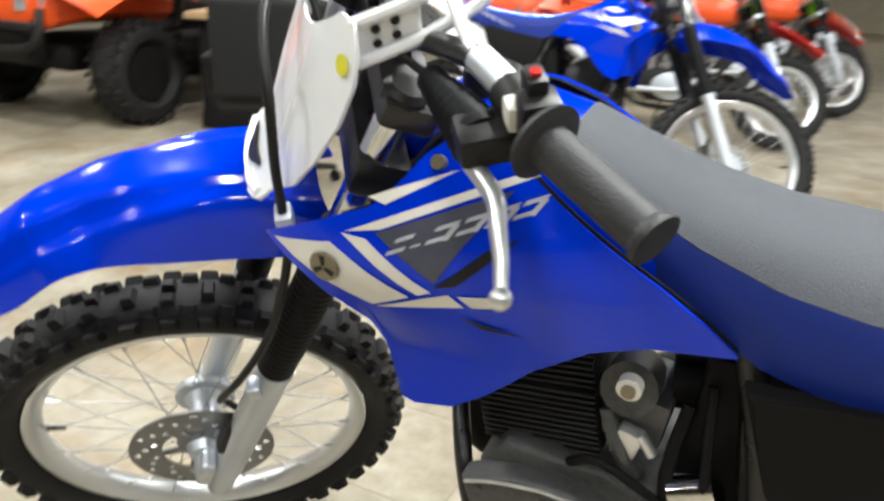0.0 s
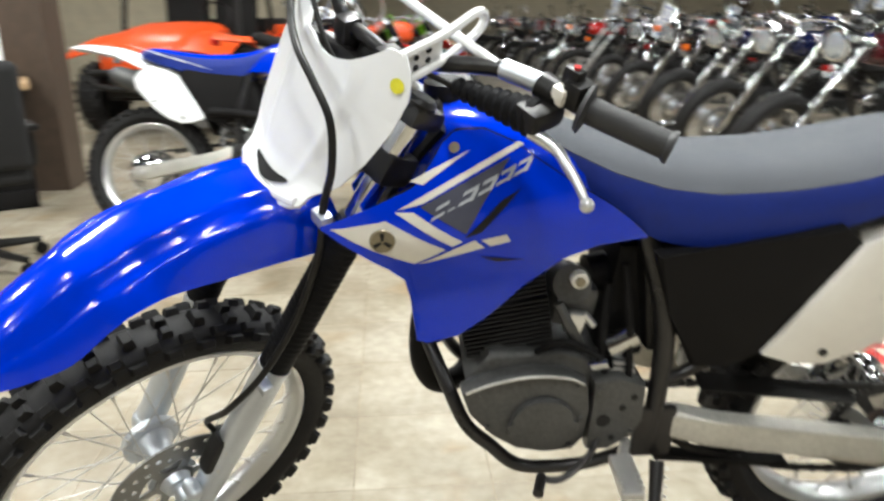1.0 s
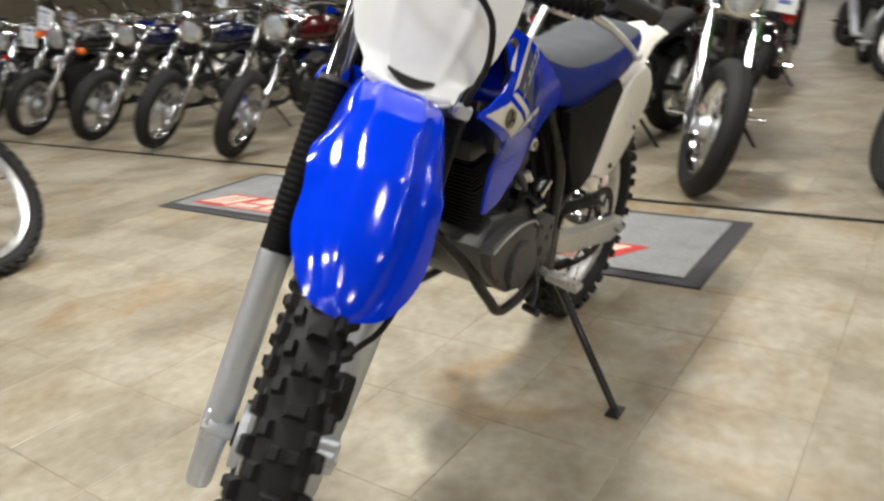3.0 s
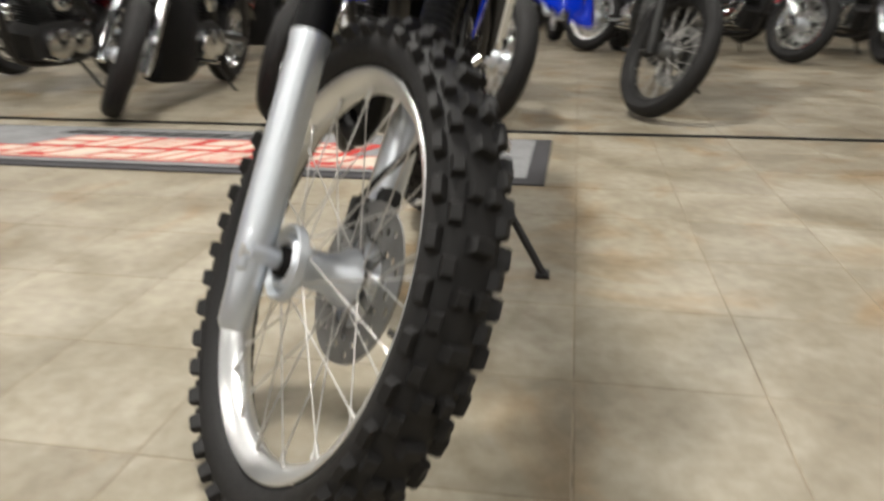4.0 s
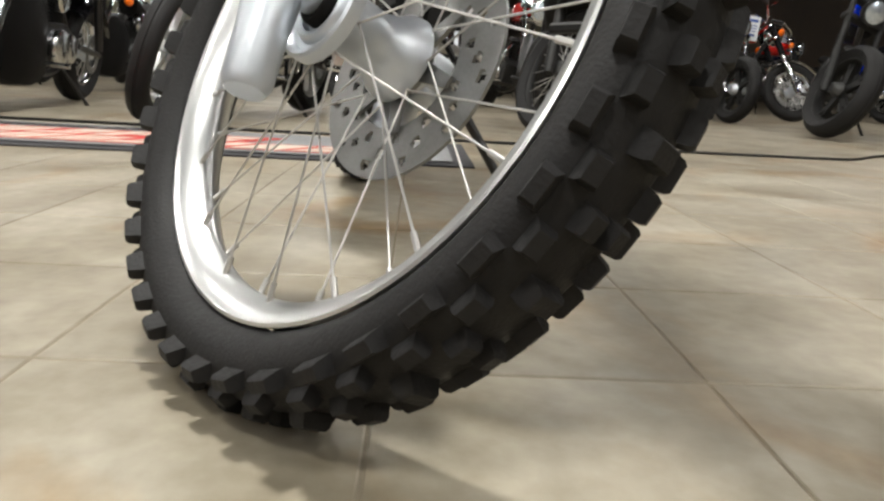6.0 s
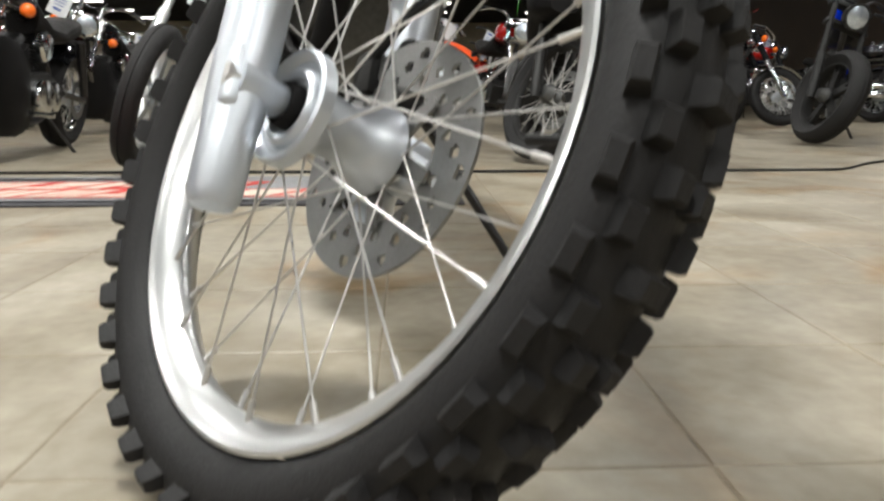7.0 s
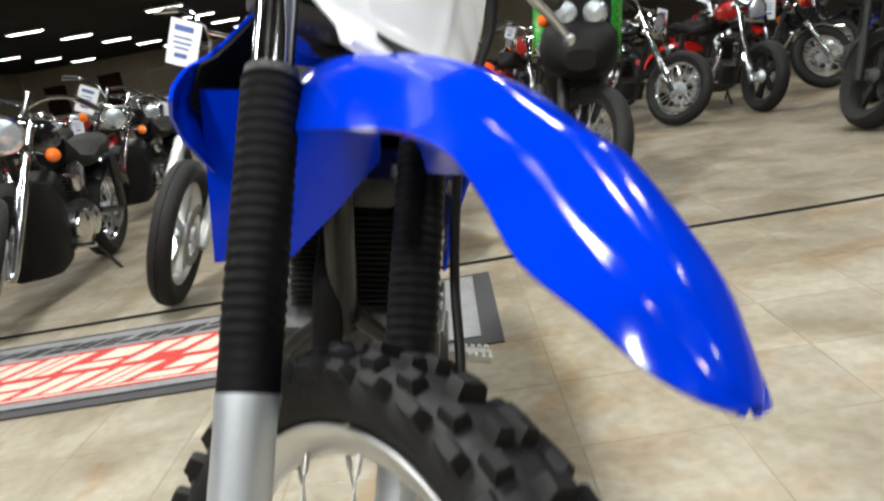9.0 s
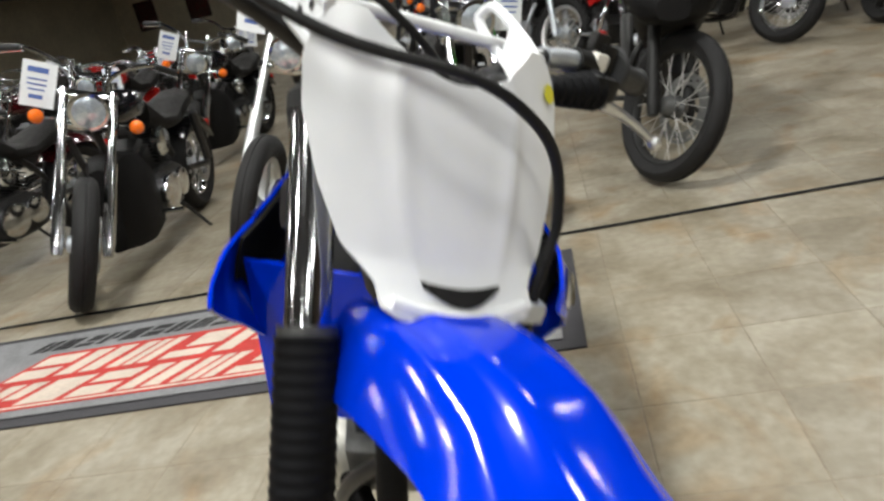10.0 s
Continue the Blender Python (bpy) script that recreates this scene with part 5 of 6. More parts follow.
        if g("mirrors", True):
            bm = bmesh.new()
            tube(bm, [(bx + 0.08, s * bw * 0.70, bz + 0.03), (bx + 0.05, s * bw * 0.85, bz + 0.14)], 0.005, 6)
            lathe(bm, [(0.0, 0.012), (0.045, 0.008), (0.052, 0.0), (0.045, -0.012), (0.0, -0.018)], 16, xf=Matrix.Translation((bx + 0.05, s * bw * 0.88, bz + 0.17)) @ Matrix.Rotation(radians(90), 4, "Z") @ Matrix.Diagonal((1.25, 1, 0.8, 1)))
            part("mirror", bm, metal, hb, xf=S)
    # lamps
    lz = head_z + g("lamp_up", 0.02)
    lx = fx(lz) - 0.085
    if g("plate"):
        bm = bmesh.new()
        sheet(bm, lambda u, v: (lx + 0.03 + 0.05 * u + 0.9 * ((2 * v - 1) * 0.11) ** 2, (2 * v - 1) * (0.085 + 0.035 * math.sin(u * 2.6)), lz - 0.10 + 0.24 * u), 10, 10, 0.004)
        part("number_plate", bm, g("plate"), bike, xf=S)
    elif not g("fairing"):
        r = g("lamp_r", 0.088)
        m2 = S @ Matrix.Translation((lx, 0, lz)) @ Matrix.Rotation(radians(90), 4, "Z")
        hl = part("headlamp", lathe(bmesh.new(), [(0.0, -0.13), (r * 0.5, -0.11), (r * 0.9, -0.05), (r * 1.04, 0.0), (r * 1.06, 0.012), (r * 0.97, 0.014)], 26), metal, bike, "round chrome headlamp", xf=m2)
        part("lens", lathe(bmesh.new(), [(0.0, 0.030), (r * 0.6, 0.024), (r * 0.96, 0.010), (r * 0.96, 0.006), (0.0, 0.004)], 26), GLASS, hl, xf=m2)
    if g("signals", True):
        for s in (-1, 1):
            p = Vector((lx + 0.06, s * (gap + 0.115), lz - 0.06))
            bm = bmesh.new()
            tube(bm, [(lx + 0.08, s * gap, lz - 0.06), p], 0.008, 6)
            sg = part("turn_signal", bm, metal, bike, xf=S)
            bm = bmesh.new()
            bmesh.ops.create_uvsphere(bm, u_segments=14, v_segments=10, radius=0.036, matrix=Matrix.Translation(p) @ Matrix.Diagonal((0.8, 1, 1, 1)))
            part("lens", bm, AMBER, sg, "amber turn signal lens", xf=S)
    # body
    tx0, tx1 = hx + 0.10, hx + g("tank_len", 0.58)
    tz = g("tank_z", 0.86)
    th = g("tank_h", 0.20)
    tw = g("tank_w", 0.145)
    rows = []
    for k in range(10):
        u = k / 9
        b = math.sin(math.pi * min(1, 0.10 + u * 0.86)) ** 0.55
        rows.append((tx0 + (tx1 - tx0) * u, tz - th * 0.5 * (0.5 + 0.5 * b), tz + th * 0.5 * b - 0.03 * u, tw * b * (1 - 0.25 * u)))
    tank = part("fuel_tank", ring_loft(bmesh.new(), rows), paint, bike)
    bm = bmesh.new()
    tube(bm, [(tx0 + 0.22, 0, tz + th * 0.44), (tx0 + 0.22, 0, tz + th * 0.5 + 0.018)], 0.032, 14)
    part("filler_cap", bm, metal, tank)
    sz = g("seat_z", 0.70)
    sx1 = g("seat_end", wb - 0.05)
    rows = [(tx1 - 0.06, sz - 0.03, tz + 0.02, 0.085), (tx1 + 0.06, sz - 0.06, sz + 0.05, 0.13), (tx1 + 0.20, sz - 0.06, sz + 0.03, 0.155), (tx1 + 0.34, sz - 0.05, sz + 0.075, 0.14), (sx1, sz + 0.0, sz + 0.12, 0.115), (sx1 + 0.06, sz + 0.03, sz + 0.10, 0.07)]
    rows = sorted({r[0]: r for r in rows}.values())
    part("seat", ring_loft(bmesh.new(), rows, 14), g("seat_mat", LEATHER), bike)
    if g("backrest"):
        bm = bmesh.new()
        tube(bm, [(sx1, -0.11, sz), (sx1 + 0.10, -0.10, sz + 0.34), (sx1 + 0.10, 0.10, sz + 0.34), (sx1, 0.11, sz)], 0.009, 8, per=4)
        br = part("backrest", bm, metal, bike)
        part("pad", box(bmesh.new(), (0.05, 0.22, 0.17), pose(sx1 + 0.09, 0, sz + 0.28, 0, 10, 0), 0.02), LEATHER, br)
    rg = lambda u, v: (wb + (Rr + 0.045 - 0.05 * abs(2 * v - 1) ** 2) * -math.cos(0.75 + 2.0 * u), (2 * v - 1) * (rhalf + 0.025), Rr + (Rr + 0.05 - 0.06 * abs(2 * v - 1) ** 2) * math.sin(0.75 + 2.0 * u))
    if hi:
        rg = lambda u, v: (wb - 0.18 + 0.55 * u, (2 * v - 1) * (0.09 - 0.04 * u), sz + 0.06 + 0.05 * u - 0.05 * abs(2 * v - 1) ** 2)
    part("rear_mudguard", sheet(bmesh.new(), rg, 20, 10, 0.003), paint, bike)
    bm = bmesh.new()
    box(bm, (0.05, 0.10, 0.06), pose(wb + (Rr + 0.06 if not hi else 0.36), 0, Rr + 0.20 if not hi else sz + 0.04), 0.012)
    part("tail_lamp", bm, RED, bike)
    # frame and engine
    ex0, ex1 = hx + 0.16, wb - 0.38
    bm = bmesh.new()
    tube(bm, [(hx, 0, head_z - 0.05), (hx + 0.10, 0, 0.58), (ex0 + 0.02, 0, 0.30), (ex0 + 0.16, 0, 0.20), (ex1, 0, 0.20), (ex1 + 0.12, 0, 0.42), (tx1, 0, tz - 0.12), (hx + 0.06, 0, head_z)], 0.022, 8, per=4)
    for s in (-1, 1):
        tube(bm, [(ex1 + 0.05, s * 0.10, 0.36), (wb, s * (rhalf + 0.05), Rr)], 0.020, 8)
        tube(bm, [(wb - 0.02, s * (rhalf + 0.055), Rr + 0.03), (wb - 0.14, s * (rhalf + 0.06), sz - 0.02)], 0.026, 10)
        tube(bm, [(tx1, s * 0.08, tz - 0.14), (wb - 0.10, s * 0.10, sz - 0.03)], 0.014, 8)
    part("frame", bm, FRAME, bike)
    bm = bmesh.new()
    cx = (ex0 + ex1) / 2 - 0.02
    prism(bm, [(cx - 0.27, 0.40), (cx - 0.22, 0.24), (cx + 0.18, 0.22), (cx + 0.27, 0.30), (cx + 0.26, 0.42), (cx + 0.12, 0.48), (cx - 0.12, 0.47)], -0.13, 0.13, 0.02)
    eng = part("engine", bm, g("case", ENGINE_DARK), bike)
    for ox, rx, rz, y0, y1 in ((-0.05, 0.11, 0.10, -0.175, -0.12), (0.15, 0.09, 0.085, -0.160, -0.12), (-0.02, 0.15, 0.10, 0.12, 0.175)):
        bm = bmesh.new()
        prism(bm, [(cx + ox + rx * math.cos(a), 0.345 + rz * math.sin(a)) for a in [2 * math.pi * k / 22 for k in range(22)]], y0, y1, 0.013)
        part("engine_cover", bm, metal, eng)
    for ang, dx in ((-24, -0.06), (24, 0.08)) if g("vtwin", True) else ((-8, -0.02),):
        bm = bmesh.new()
        cm = Matrix.Translation((cx + dx, 0, 0.42)) @ Matrix.Rotation(radians(ang), 4, "Y")
        for k in range(8):
            box(bm, (0.15, 0.17, 0.006), cm @ pose(0, 0, 0.03 + 0.022 * k), 0)
        tagged(part("cooling_fin", bm, g("cyl", ENGINE_DARK), eng), kind="stuff")
        bm = bmesh.new()
        box(bm, (0.11, 0.125, 0.20), cm @ pose(0, 0, 0.10), 0.02, 1)
        box(bm, (0.14, 0.15, 0.05), cm @ pose(0, 0, 0.225), 0.018, 1)
        part("cylinder", bm, g("cyl", ENGINE_DARK), eng)
    if g("vtwin", True):
        part("air_cleaner", lathe(bmesh.new(), [(0.0, 0.055), (0.07, 0.05), (0.085, 0.035), (0.085, 0.0), (0.0, 0.0)], 24, xf=Matrix.Translation((cx + 0.02, -0.10, 0.62)) @ Matrix.Diagonal((1, -1, 1, 1))), metal, eng)
    for k, s in ((0, 1), (1, 1)) if g("vtwin", True) else ((0, 1),):
        bm = bmesh.new()
        z = 0.30 + 0.10 * k
        pts = [(cx - 0.10 + 0.16 * k, 0.06, 0.60), (cx - 0.22 + 0.12 * k, 0.15, 0.50), (cx - 0.14 + 0.1 * k, 0.19, z + 0.04), (cx + 0.20, 0.20, z), (wb - 0.22, 0.20, z)]
        tube(bm, pts, 0.020, 10, per=4)
        ex = part("exhaust_pipe", bm, metal, bike)
        bm = bmesh.new()
        tube(bm, [(wb - 0.34, 0.20, z), (wb - 0.30, 0.20, z), (wb + 0.22, 0.205, z + g("pipe_rise", 0.02)), (wb + 0.27, 0.205, z + g("pipe_rise", 0.02))], [0.022, 0.042, 0.044, 0.034], 14)
        part("silencer", bm, metal, ex)
    bm = bmesh.new()
    tube(bm, [(cx + 0.14, -0.12, 0.22), (cx + 0.22, -0.26, 0.015)], 0.011, 8)
    box(bm, (0.05, 0.04, 0.008), pose(cx + 0.22, -0.265, 0.016), 0.002)
    part("side_stand", bm, FRAME, bike)
    for s in (-1, 1):
        bm = bmesh.new()
        tube(bm, [(cx - 0.18, s * 0.10, 0.26), (cx - 0.18, s * 0.26, 0.265)], 0.014, 8)
        part("footrest", bm, metal, bike)
    if g("chin"):
        bm = bmesh.new()
        ring_loft(bm, [(hx - 0.05, 0.15, 0.60, 0.07), (hx + 0.06, 0.13, 0.66, 0.13), (hx + 0.20, 0.12, 0.64, 0.15), (hx + 0.34, 0.14, 0.52, 0.13)], 12, 0.5)
        part("radiator_cowl", bm, BLACK_MATTE, bike)
    if g("fairing"):
        fz = head_z + 0.025
        for s in (-1, 1):
            bm = bmesh.new()
            sheet(bm, lambda u, v: (hx - 0.23 + 0.44 * u, s * (0.11 + 0.12 * math.sin(min(1, u * 1.3) * 1.5)), fz + 0.20 - 0.34 * v * (0.7 + 0.3 * u) - 0.08 * u), 12, 8, 0.004)
            part("fairing_side", bm, g("fairing"), bike, "bright green plastic fairing side")
        bm = bmesh.new()
        ring_loft(bm, [(hx - 0.30, fz - 0.10, fz + 0.12, 0.10), (hx - 0.22, fz - 0.16, fz + 0.20, 0.15), (hx - 0.05, fz - 0.2, fz + 0.24, 0.17)], 14, 0.6)
        fr = part("headlamp_housing", bm, BLACK_PAINT, bike)
        for s in (-1, 1):
            part("lens", lathe(bmesh.new(), [(0.0, 0.034), (0.045, 0.026), (0.066, 0.0), (0.0, 0.0)], 20, xf=Matrix.Translation((hx - 0.288, s * 0.066, fz + 0.02)) @ Matrix.Rotation(radians(90), 4, "Z") @ Matrix.Diagonal((0.95, 1, 1.0, 1))), GLASS, fr)
        bm = bmesh.new()
        sheet(bm, lambda u, v: (hx - 0.20 + 0.16 * u, (2 * v - 1) * (0.15 - 0.03 * u), fz + 0.18 + 0.20 * u - 0.03 * abs(2 * v - 1) ** 2), 6, 8, 0.004)
        part("windscreen", bm, BLACK_PAINT, bike)
        bm = bmesh.new()
        ring_loft(bm, [(-0.12, 0.735, 0.83, 0.07), (-0.04, 0.705, 0.92, 0.15), (0.08, 0.70, 0.97, 0.19), (0.22, 0.66, 0.96, 0.175), (0.36, 0.58, 0.93, 0.17), (0.52, 0.50, 0.86, 0.14), (0.72, 0.52, 0.78, 0.10)], 16, 0.7)
        part("lower_fairing", bm, BLACK_MATTE, bike, "matt black plastic cowl round the fork")
    if g("tag"):
        tag_card(hb, (bx - 0.03, g("tag") * bw * 0.55, bz - 0.02), S, 4 * g("tag"))
    return bike


CRUISER = dict(no_guard=True, chin=True, mirrors=False, drag_bar=True, backrest=False, tag=1, steer=30)
CHOPPER = dict(mirrors=False, leg=RIM, tube=RIM, rim_mat=RIM, signals=False, no_guard=True, steer=20, wb=1.68, rake=37, R=0.335, half=0.050, head_z=0.93, riser=0.20, wire=False, paint=BLACK_PAINT, bar_w=0.36, tag=1, lamp_r=0.078)
CRUISER_RED = dict(no_guard=True, signals=False, paint=MAROON, backrest=True, wire=False)
CRUISER_NAVY = dict(no_guard=True, mirrors=False, signals=False, paint=NAVY, backrest=True, half=0.06)
CRUISER_DARK = dict(steer=18, no_guard=True, mirrors=False, signals=False, paint=BLACK_PAINT, tag=-1)
ROADSTER = dict(signals=False, mirrors=False, no_guard=True, steer=2, wb=1.42, rake=26, R=0.305, half=0.058, head_z=0.86, vtwin=False, wire=False, rim_mat=BLACK, paint=RED, seat_z=0.76, tank_z=0.90, riser=0.07, bar_w=0.34, pull=0.10, case=ENGINE_DARK, slider=0.4, pipe_rise=0.10, tag=-1)
ROADSTER_B = dict(ROADSTER, steer=34, paint=BLUE, rim_mat=ENGINE_DARK, metal=ENGINE_DARK, leg=ENGINE_DARK, tube=ENGINE_DARK, R=0.33, half=0.076, tag=0)
CLASSIC = dict(guard=CHROME, mirrors=False, wb=1.42, rake=28, R=0.32, half=0.05, head_z=0.86, paint=RED, seat_z=0.76, tank_z=0.88, riser=0.09, bar_w=0.36, boots=True, vtwin=False)
TRAIL = dict(rim=0.268, wb=1.48, rake=28, R=0.345, half=0.046, Rr=0.325, rhalf=0.058, head_z=0.95, high_guard=True, paint=GREEN, guard=BLACK, fairing=GREEN, no_guard=True, seat_z=0.84, tank_z=0.96, leg=ENGINE_DARK, metal=ENGINE_DARK, rim_mat=ENGINE_DARK, vtwin=False, riser=0.10, steer=37, slider=0.45, boots=True, bar_w=0.40, pull=0.12, pipe_rise=0.25)
MX = dict(plate=WHITE, wb=1.45, rake=27, R=0.345, half=0.045, Rr=0.325, rhalf=0.056, knob=True, head_z=0.93, high_guard=True, paint=ORANGE, seat_z=0.86, tank_z=0.92, tank_h=0.24, leg=ALU, metal=ALU, rim_mat=RIM, vtwin=False, mirrors=False, signals=False, boots=True, riser=0.10, bar_w=0.40, pull=0.10, pipe_rise=0.30)
MX_RED = dict(MX, paint=ORANGE, guard=RED, plate=LIME)


def stand(x, y, heading, lean=8.0):
    """Where a bike stands: its front contact point, and the degrees it is turned from facing -x."""
    return pose(x, y, 0, 0, 0, heading) @ pose(0, 0, 0, lean, 0, 0)


GR = "motorcycles in the showroom rows"
A = {}
A["cruiser"] = build_moto(CRUISER, stand(2.72, 1.94, 6), "black cruiser motorcycle with chrome fork and round headlamp", GR)
A["chopper"] = build_moto(CHOPPER, stand(2.755, 1.03, -14), "black chopper with long chrome fork and cast wheels", GR)
A["wire_cruiser"] = build_moto(CRUISER_DARK, stand(2.845, -0.015, 12), "black wire-wheeled cruiser with chrome fork and white price card", GR)
A["trail"] = build_moto(TRAIL, stand(3.12, -0.84, -8), "green trail motorcycle with twin headlamps and dark fairing", GR)
A["red_cruiser"] = build_moto(CRUISER_RED, stand(2.78, 3.16, -6), "dark red cruiser with chrome engine covers", GR)
A["navy"] = build_moto(CRUISER_NAVY, stand(2.85, 4.16, -6), "navy blue cruiser with a padded backrest", GR)
A["roadster"] = build_moto(ROADSTER, stand(6.0, -3.0, 8), "red roadster motorcycle with black cast wheels", GR)
A["roadster_black"] = build_moto(ROADSTER_B, stand(4.34, -2.99, -30), "blue and black roadster motorcycle with dark cast wheels", GR)
A["classic"] = build_moto(CLASSIC, stand(6.9, -4.0, 62), "red classic motorcycle with wire wheels", GR)
A["orange_mx"] = build_moto(MX, stand(7.0, -0.54, 15), "orange motocross bike with knobby tyres", GR)
A["red_mx"] = build_moto(MX_RED, stand(1.15, 6.7, 178), "orange and red motocross bike with a lime number plate", GR)

rnd = random.Random(11)
# long row that leads away along the aisle, and the rows behind it
row_a = [(2.95 + rnd.uniform(-0.08, 0.05), 5.15 + 1.12 * i) for i in range(14)]
row_b = [(6.00, -2.26), (5.7, -1.1), (5.6, 0.45)] + [(5.45 + rnd.uniform(-0.15, 0.15), 1.5 + 1.08 * i) for i in range(15)]
row_c = [(8.4, -3.6), (8.3, -2.3)] + [(7.9 + rnd.uniform(-0.2, 0.2), 0.9 + 1.15 * i) for i in range(14)]
row_d = [(10.6, -3.0), (10.6, -1.4)] + [(10.4 + rnd.uniform(-0.2, 0.2), 0.2 + 1.35 * i) for i in range(11)]
row_e = [(8.7, -5.0), (10.0, -5.7), (7.9, -6.2), (9.4, -7.4), (11.2, -4.7), (11.8, -6.6), (6.6, -6.4), (13.0, -3.6), (13.2, -1.8)]
road = ["cruiser", "red_cruiser", "navy", "chopper", "wire_cruiser", "cruiser", "roadster_black", "chopper", "roadster", "navy", "classic"]
for row, turn in ((row_a, -8), (row_b, 4), (row_c, -3), (row_d, 0), (row_e, 20)):
    for i, (x, y) in enumerate(row):
        k = road[(i * 3 + int(abs(turn)) + rnd.randrange(2)) % len(road)]
        if (x, y) == (6.00, -2.26):
            k = "wire_cruiser"
        copy_thing(A[k], stand(x, y, turn + rnd.uniform(-6, 6) + (22 if k == "wire_cruiser" else 0)))
# across the aisle
for x, y, h, k in ((0.75, 4.75, 168, "red_mx"), (1.2, 8.3, 178, "orange_mx"), (1.1, 9.7, 184, "red_mx"), (1.2, 11.2, 180, "orange_mx"), (-0.6, 9.6, 160, "red_mx")):
    copy_thing(A[k], stand(x, y, h))
# a second bike of the same make beyond the first
steer_2 = Matrix.Translation(HEAD) @ Matrix.Rotation(radians(24), 4, AX) @ Matrix.Translation(-HEAD)
second = build_dirt_bike(steer_2, stand(0.625, 2.31, 174, 13.0) @ Matrix.Scale(1.04, 4), "blue and white off-road motorcycle parked beyond the aisle on its stand", False)

# ---- floor mat and cord ----
# stroke patterns of the lettering shapes: u0, u1, v0, v1
SHAPES = [((0, 0.42, 0, 1), (0.58, 1, 0, 1)), ((0, 1, 0, 0.42), (0, 1, 0.58, 1)), ((0, 1, 0, 1),), ((0, 0.42, 0, 1), (0.58, 1, 0.3, 1)), ((0, 1, 0, 0.3), (0.2, 1, 0.45, 1)), ((0, 0.3, 0, 1), (0.4, 0.62, 0, 1), (0.72, 1, 0, 1))]


def text_blocks(bm, x0, x1, y_start, widths, gap, slant, z, th, notch=True):
    """A row of slanted letter-sized blocks; plain shapes in place of a shop's name."""
    y = y_start
    n_th = 0
    for w in widths:
        pts = [(x0, y), (x0, y - w), (x1, y - w - slant), (x1, y - slant)]
        h = x1 - x0
        def add(q):
            a = [bm.verts.new((px, py, z)) for px, py in q]
            b = [bm.verts.new((px, py, z + th)) for px, py in q]
            bm.faces.new(b)
            for k in range(4):
                bm.faces.new((a[k], a[(k + 1) % 4], b[(k + 1) % 4], b[k]))
        def P(u, v):
            return (x0 + h * v, y - w * u - slant * v)
        if notch:
            strokes = SHAPES[(n_th * 5 + len(widths)) % len(SHAPES)]
            n_th += 1
            for u0, u1, v0, v1 in strokes:
                add([P(u0, v0), P(u1, v0), P(u1, v1), P(u0, v1)])
        else:
            add([P(0, 0), P(1, 0), P(1, 1), P(0, 1)])
        y -= w + gap


def build_mat():
    t = thing("floor_mat", ID4, "long grey carpet entrance mat with red and cream lettering shapes", "floor mat")
    mx0, mx1, my0, my1 = 1.675, 2.455, -0.355, 2.605
    part("edge", box(bmesh.new(), (mx1 - mx0, my1 - my0, 0.007), pose((mx0 + mx1) / 2, (my0 + my1) / 2, 0.0035), 0.002), CARPET_EDGE, t, "black rubber edge")
    bm = bmesh.new()
    n = 60
    sheet(bm, lambda u, v: (mx0 + 0.055 + (mx1 - mx0 - 0.11) * v, my0 + 0.07 + (my1 - my0 - 0.14) * u, 0.0105 + 0.0006 * math.sin(u * 40) * math.sin(v * 9)), n, 16, 0.004)
    part("carpet", bm, CARPET, t, "mottled grey carpet pile")
    bm = bmesh.new()
    text_blocks(bm, 1.775, 1.985, 2.440, [2.40], 0, 0.12, 0.0155, 0.0010, False)
    text_blocks(bm, 1.985, 2.205, 1.960, [1.50], 0, 0.12, 0.0155, 0.0010, False)
    part("red_lettering", bm, CARPET_RED, t)
    bm = bmesh.new()
    text_blocks(bm, 1.812, 1.965, 2.405, [0.20] + [0.172] * 10, 0.040, 0.10, 0.0160, 0.0012)
    text_blocks(bm, 2.005, 2.180, 1.925, [0.185] * 5 + [0.10, 0.13], 0.042, 0.10, 0.0160, 0.0012)
    text_blocks(bm, 1.788, 1.800, 2.20, [2.12], 0, 0.005, 0.0160, 0.0012, False)
    part("cream_lettering", bm, CARPET_CREAM, t)
    bm = bmesh.new()
    text_blocks(bm, 2.245, 2.335, 1.98, [0.082] * 12, 0.024, 0.05, 0.0155, 0.0010)
    part("dark_lettering", bm, CARPET_DARK, t)
    return t


build_mat()
cord = part("power_cord", tube(bmesh.new(), [(2.64, 14.0, 0.007), (2.635, 9.0, 0.007), (2.645, 5.0, 0.007), (2.64, 3.4, 0.007), (2.63, 2.0, 0.007), (2.635, 0.8, 0.007), (2.63, -0.4, 0.007), (2.645, -1.3, 0.007), (2.655, -2.05, 0.007), (2.72, -2.25, 0.007), (3.03, -2.60, 0.007), (3.45, -3.4, 0.007), (3.7, -5.0, 0.007)], 0.0065, 8, per=8), BLACK)
tagged(cord, "thin black cord lying straight along the tiled floor", "cord")

